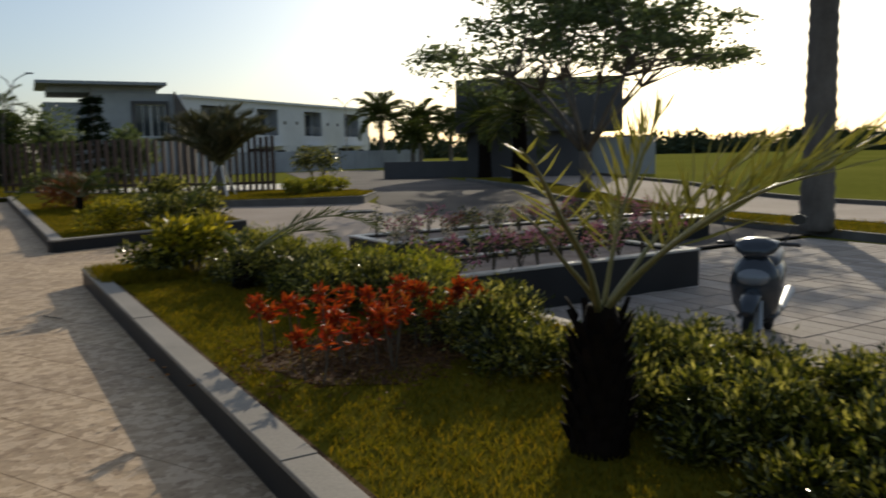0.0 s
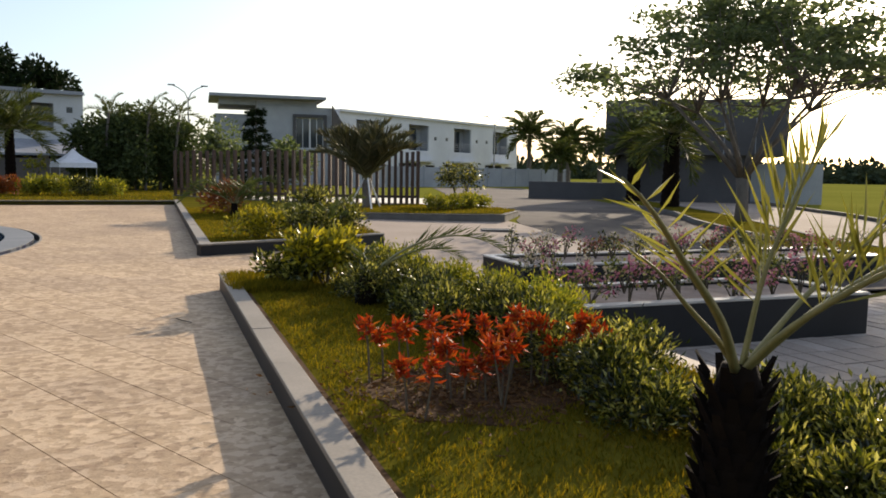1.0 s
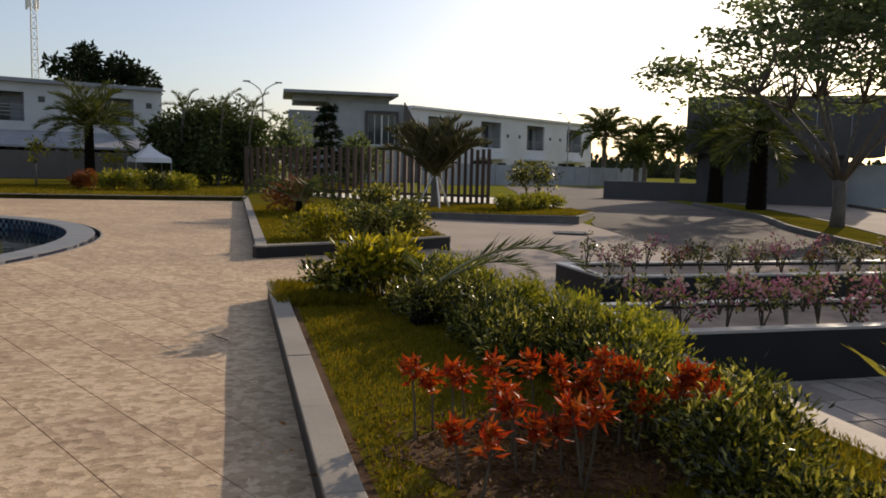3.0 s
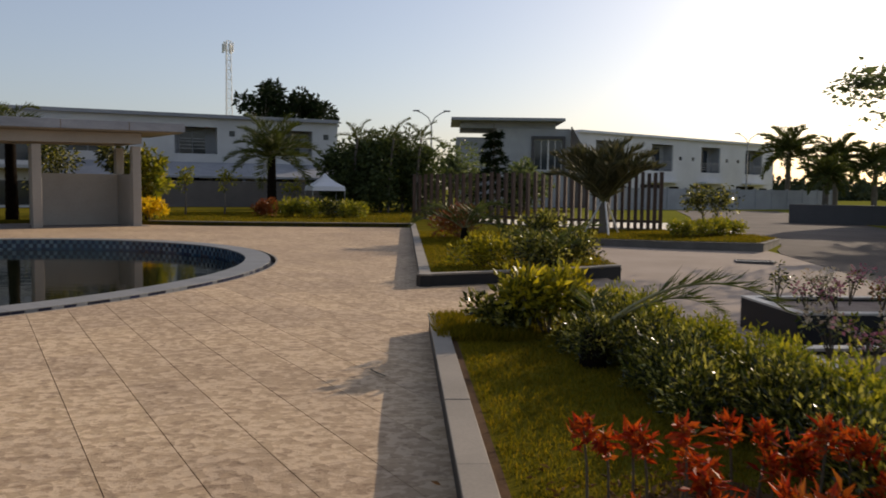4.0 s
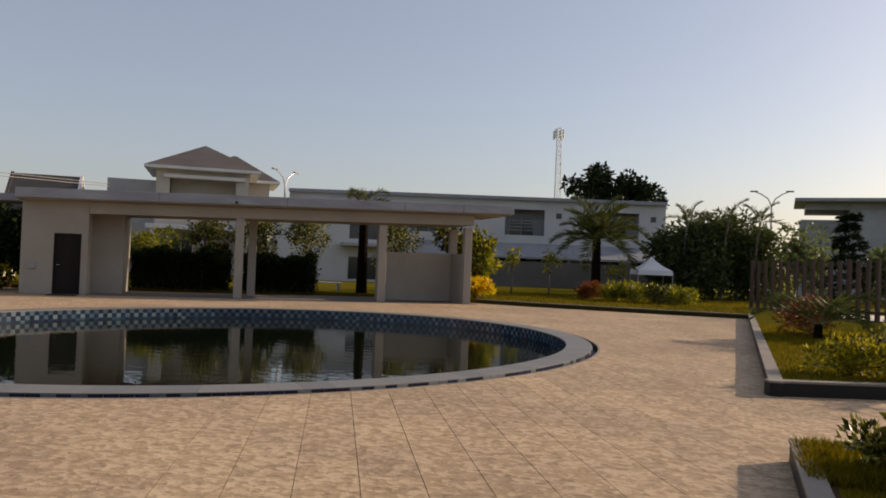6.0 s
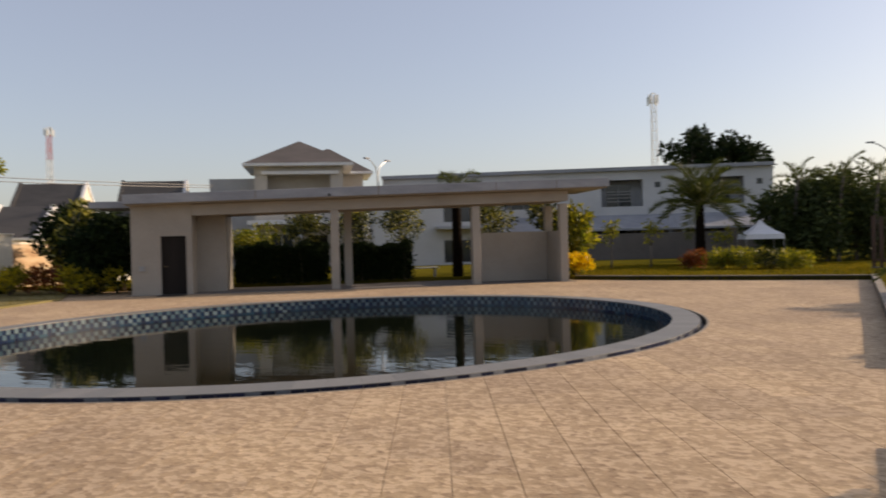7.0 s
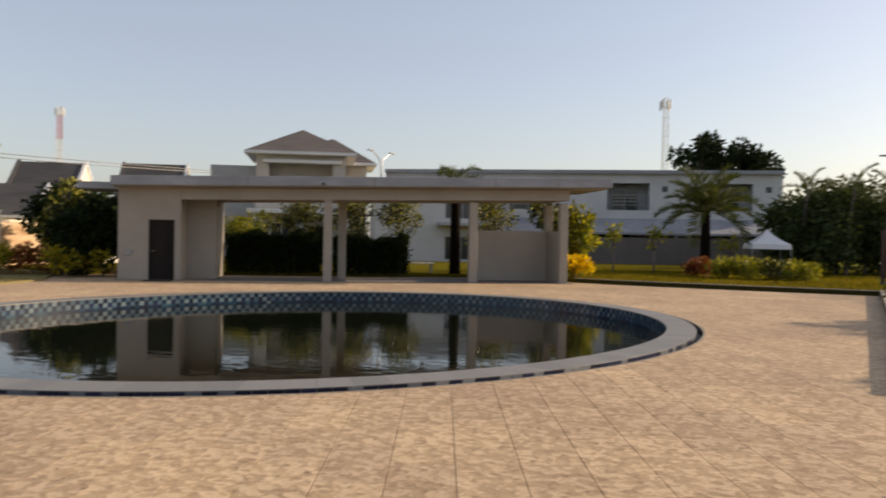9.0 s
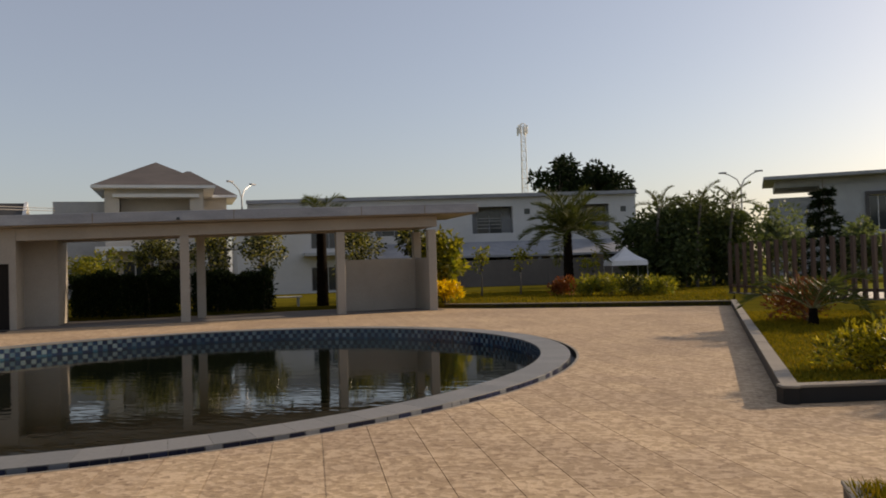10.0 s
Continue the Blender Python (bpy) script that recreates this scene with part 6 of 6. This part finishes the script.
fw = thing("field_wall", pose(52, 17, -0.42, 0, 0, 70), "pale low wall at the edge of the field", "wall")
part("wall", Build().box(-18, 6, -0.1, 0.1, 0, 1.7), M_WHITE, fw)
part("coping", Build().box(-18, 6, -0.14, 0.14, 1.702, 1.78), M_CURB, fw)

# ---- small things on the ground ----
tw = thing("twig", pose(-0.52, 7.46, 0.006), "short dry brown twig lying on the deck slabs", "twig")
part("stem", Build().tube([(0, 0, 0.004), (0.05, -0.12, 0.007), (0.13, -0.24, 0.005)], [0.006, 0.006, 0.004], 6), M_STEM, tw)
gr = thing("drain_grate", pose(8.42, 19.9, ground_z(19.9) + 0.006, 0, 0, -18), "dark iron drain grate in the drive beside the kerb", "drain")
part("frame", Build().box(-0.45, 0.45, -0.3, -0.24, 0, 0.03).box(-0.45, 0.45, 0.24, 0.3, 0, 0.03).box(-0.45, -0.39, -0.24, 0.24, 0, 0.03).box(0.39, 0.45, -0.24, 0.24, 0, 0.03), M_DARKWALL, gr)
for k in range(9):
    part("bar", Build().box(-0.36 + 0.082 * k, -0.32 + 0.082 * k, -0.239, 0.239, 0.002, 0.024), M_BLACKMETAL, gr)
part("pit", Build().box(-0.389, 0.389, -0.239, 0.239, -0.004, 0.0015), M_RUBBER, gr)

# ---- scooter ----
sc = thing("motor_scooter", pose(5.25, 4.1, -0.41, 0, 0, 30), "dark blue-grey motor scooter parked on the paving", "scooter")


def wheel(x, name):
    b = Build()
    n = 24
    for k in range(n):
        a = 2 * math.pi * k / n
        for rr, yy in ((0.235, -0.045), (0.262, -0.03), (0.27, 0), (0.262, 0.03), (0.235, 0.045), (0.19, 0.04), (0.19, -0.04)):
            b.v.append((x + rr * math.cos(a), yy, 0.27 + rr * math.sin(a)))
    for k in range(n):
        for i in range(7):
            b.f.append((7 * k + i, 7 * k + (i + 1) % 7, 7 * ((k + 1) % n) + (i + 1) % 7, 7 * ((k + 1) % n) + i))
    t = part(name, b, M_RUBBER, sc, "black tyre", smooth=True)
    r = Build().ring(0, 0, 0.16, 0.2, -0.03, 0.03, 24)
    for k in range(5):
        a = k * 1.2566
        r.tube([(0, 0, 0), (0.17 * math.cos(a), 0.17 * math.sin(a), 0)], [0.022, 0.016], 6)
    r.v = [(x + px, pz, 0.27 + py) for px, py, pz in r.v]
    part("rim", r, M_SILVER, t, "silver spoked rim")


wheel(-0.62, "front_wheel")
wheel(0.62, "rear_wheel")


def lofted(name, sections, mat, label=""):
    """A shell through elliptical sections (x, z, half width, half height)."""
    b = Build()
    n = 12
    for x, z, hw, hh in sections:
        for k in range(n):
            a = 2 * math.pi * k / n
            b.v.append((x, hw * math.cos(a), z + hh * math.sin(a)))
    for i in range(len(sections) - 1):
        for k in range(n):
            q = (k + 1) % n
            b.f.append((i * n + k, i * n + q, (i + 1) * n + q, (i + 1) * n + k))
    b.f += [tuple(range(n - 1, -1, -1)), tuple(range((len(sections) - 1) * n, len(sections) * n))]
    return part(name, b, mat, sc, label, smooth=True)


lofted("front_fairing", [(-0.62, 0.62, 0.06, 0.06), (-0.58, 0.68, 0.15, 0.17), (-0.50, 0.68, 0.20, 0.24), (-0.40, 0.60, 0.22, 0.30), (-0.32, 0.52, 0.20, 0.28), (-0.28, 0.48, 0.14, 0.2)], M_SCOOT)
lofted("front_mudguard", [(-0.92, 0.46, 0.05, 0.03), (-0.8, 0.54, 0.08, 0.05), (-0.62, 0.58, 0.085, 0.05), (-0.46, 0.52, 0.07, 0.05)], M_SCOOT)
lofted("handlebar_cover", [(-0.56, 0.92, 0.09, 0.05), (-0.48, 0.96, 0.18, 0.08), (-0.36, 0.98, 0.2, 0.07), (-0.28, 0.97, 0.1, 0.04)], M_SCOOT, "dark painted handlebar cover")
lofted("headlight", [(-0.64, 0.70, 0.05, 0.03), (-0.615, 0.71, 0.13, 0.07), (-0.56, 0.72, 0.14, 0.09)], M_LENS, "clear headlight lens")
lofted("floorboard", [(-0.36, 0.32, 0.16, 0.04), (0.0, 0.30, 0.18, 0.05), (0.2, 0.32, 0.16, 0.07)], M_BLACKMETAL)
lofted("rear_body", [(0.05, 0.48, 0.12, 0.12), (0.25, 0.56, 0.17, 0.17), (0.6, 0.62, 0.16, 0.14), (0.9, 0.70, 0.08, 0.06)], M_SCOOT)
lofted("seat", [(0.02, 0.72, 0.10, 0.04), (0.2, 0.76, 0.15, 0.06), (0.6, 0.80, 0.14, 0.06), (0.85, 0.82, 0.08, 0.04)], M_BLACKMETAL, "black seat")
part("handlebar", Build().tube([(-0.33, -0.34, 0.98), (-0.38, -0.18, 0.99), (-0.38, 0.18, 0.99), (-0.33, 0.34, 0.98)], [0.018, 0.014, 0.014, 0.018], 8), M_BLACKMETAL, sc)
part("fork", Build().tube([(-0.62, -0.07, 0.27), (-0.45, -0.05, 0.75)], [0.02, 0.02], 8).tube([(-0.62, 0.07, 0.27), (-0.45, 0.05, 0.75)], [0.02, 0.02], 8), M_METAL, sc)
for s in (-1, 1):
    mr = part("mirror", Build().tube([(-0.36, s * 0.22, 1.0), (-0.38, s * 0.31, 1.18)], [0.007, 0.006], 6).add([(-0.40 + 0.02 * q, s * 0.33 + 0.065 * math.cos(2 * math.pi * k / 12), 1.21 + 0.045 * math.sin(2 * math.pi * k / 12)) for q in (0, 1) for k in range(12)], [tuple(range(12)), tuple(range(23, 11, -1))] + [(k, (k + 1) % 12, 12 + (k + 1) % 12, 12 + k) for k in range(12)]), M_BLACKMETAL, sc, "black round mirror")
part("stand", Build().tube([(0.15, 0.08, 0.28), (0.22, 0.22, 0.0)], [0.014, 0.014], 6), M_METAL, sc)
part("exhaust", Build().tube([(0.3, -0.14, 0.28), (0.95, -0.16, 0.36)], [0.03, 0.055], 10), M_METAL, sc)

# ---- slabs of the deck and pavers, the pieces that can be told apart ----
full = slab_mesh(SLAB_W - GAP, SLAB_L - GAP * 0.2, 0.012, 0.0006)
full_me = full.mesh("slab", M_DECK)
turn = Matrix((( SIDE.x, AXIS.x, 0, 0), (SIDE.y, AXIS.y, 0, 0), (0, 0, 1, 0), (0, 0, 0, 1)))
rest = Build()
single = 0
picks = []
for i in range(-60, 60):
    for j in range(-50, 40):
        o = slab_quad(i, j)
        c = o + SIDE * SLAB_W / 2 + AXIS * SLAB_L / 2
        if not (-26.3 < c.x < 2.6 and -7.2 < c.y < 33.2):
            continue
        if in_pool(c.x, c.y, R_EDGE - 0.6):
            continue
        if c.x > 0.7 and not 8.7 < c.y < 14.4:
            continue
        picks.append(((c - Vector((-1.6, 5.2, 0))).length, o))


def cut_at_pool(pts, r):
    """The part of a slab that lies outside the pool's edge."""
    co, si = math.cos(POOL_TURN), math.sin(POOL_TURN)
    loc = [(((x - POOL[0]) * co + (y - POOL[1]) * si) / POOL_WIDE, -(x - POOL[0]) * si + (y - POOL[1]) * co) for x, y in pts]
    ang = math.atan2(sum(p[1] for p in loc), sum(p[0] for p in loc))
    n = (math.cos(ang), math.sin(ang))
    out_ = []
    for p, q in zip(loc, loc[1:] + loc[:1]):
        dp, dq = p[0] * n[0] + p[1] * n[1] - r, q[0] * n[0] + q[1] * n[1] - r
        if dp >= 0:
            out_.append(p)
        if dp * dq < 0:
            f = dp / (dp - dq)
            out_.append((p[0] + (q[0] - p[0]) * f, p[1] + (q[1] - p[1]) * f))
    return [(POOL[0] + u * POOL_WIDE * co - v * si, POOL[1] + u * POOL_WIDE * si + v * co) for u, v in out_]


picks.sort(key=lambda q: q[0])
for k, (d, o) in enumerate(picks):
    m = Matrix.Translation((o.x, o.y, -0.012)) @ turn
    corners = [m @ Vector(v) for v in full.v[:4]]
    if any(in_pool(v.x, v.y, R_EDGE + 0.02) for v in corners):
        cut = cut_at_pool([(v.x, v.y) for v in corners], R_EDGE + 0.012)
        if len(cut) > 2:
            rest.slab(cut, -0.012, 0.0)
    elif k < 300:
        s = part("slab", full_me, None, deck)
        s.matrix_basis = m
    else:
        rest.add([m @ Vector(v) for v in full.v], full.f)
tagged(part("slabs_beyond", rest, M_DECK, deck, "beige stone slabs"), kind="stuff")

PX0, PX1, PY0, PY1 = 3.0, 13.4, -3.0, 9.4
paving = setting("pavement_pavers", Build().box(2.9, 13.5, -10, 9.4, -0.5, -0.44), M_JOINT, "forecourt of grey concrete pavers", "pavement")
pv = slab_mesh(0.244, 0.492, 0.03, 0.006)
pv_me = pv.mesh("paver", M_PAVER)
more = Build()
cand = []
for i in range(int((PX1 - PX0) / 0.25)):
    for j in range(int((PY1 - PY0) / 0.5)):
        cand.append((PX0 + 0.25 * i, PY0 + 0.5 * j))
cand.sort(key=lambda q: math.hypot(q[0] - 5.5, q[1] - 4.6))
for k, (x, y) in enumerate(cand):
    if k < 300:
        s = part("paver", pv_me, None, paving)
        s.location = (x, y, -0.44 - 0.003 * ((k * 7) % 3))
    else:
        more.add([(a + x, b + y, c - 0.44) for a, b, c in pv.v], pv.f)
tagged(part("pavers_beyond", more, M_PAVER, paving, "grey concrete pavers"), kind="stuff")
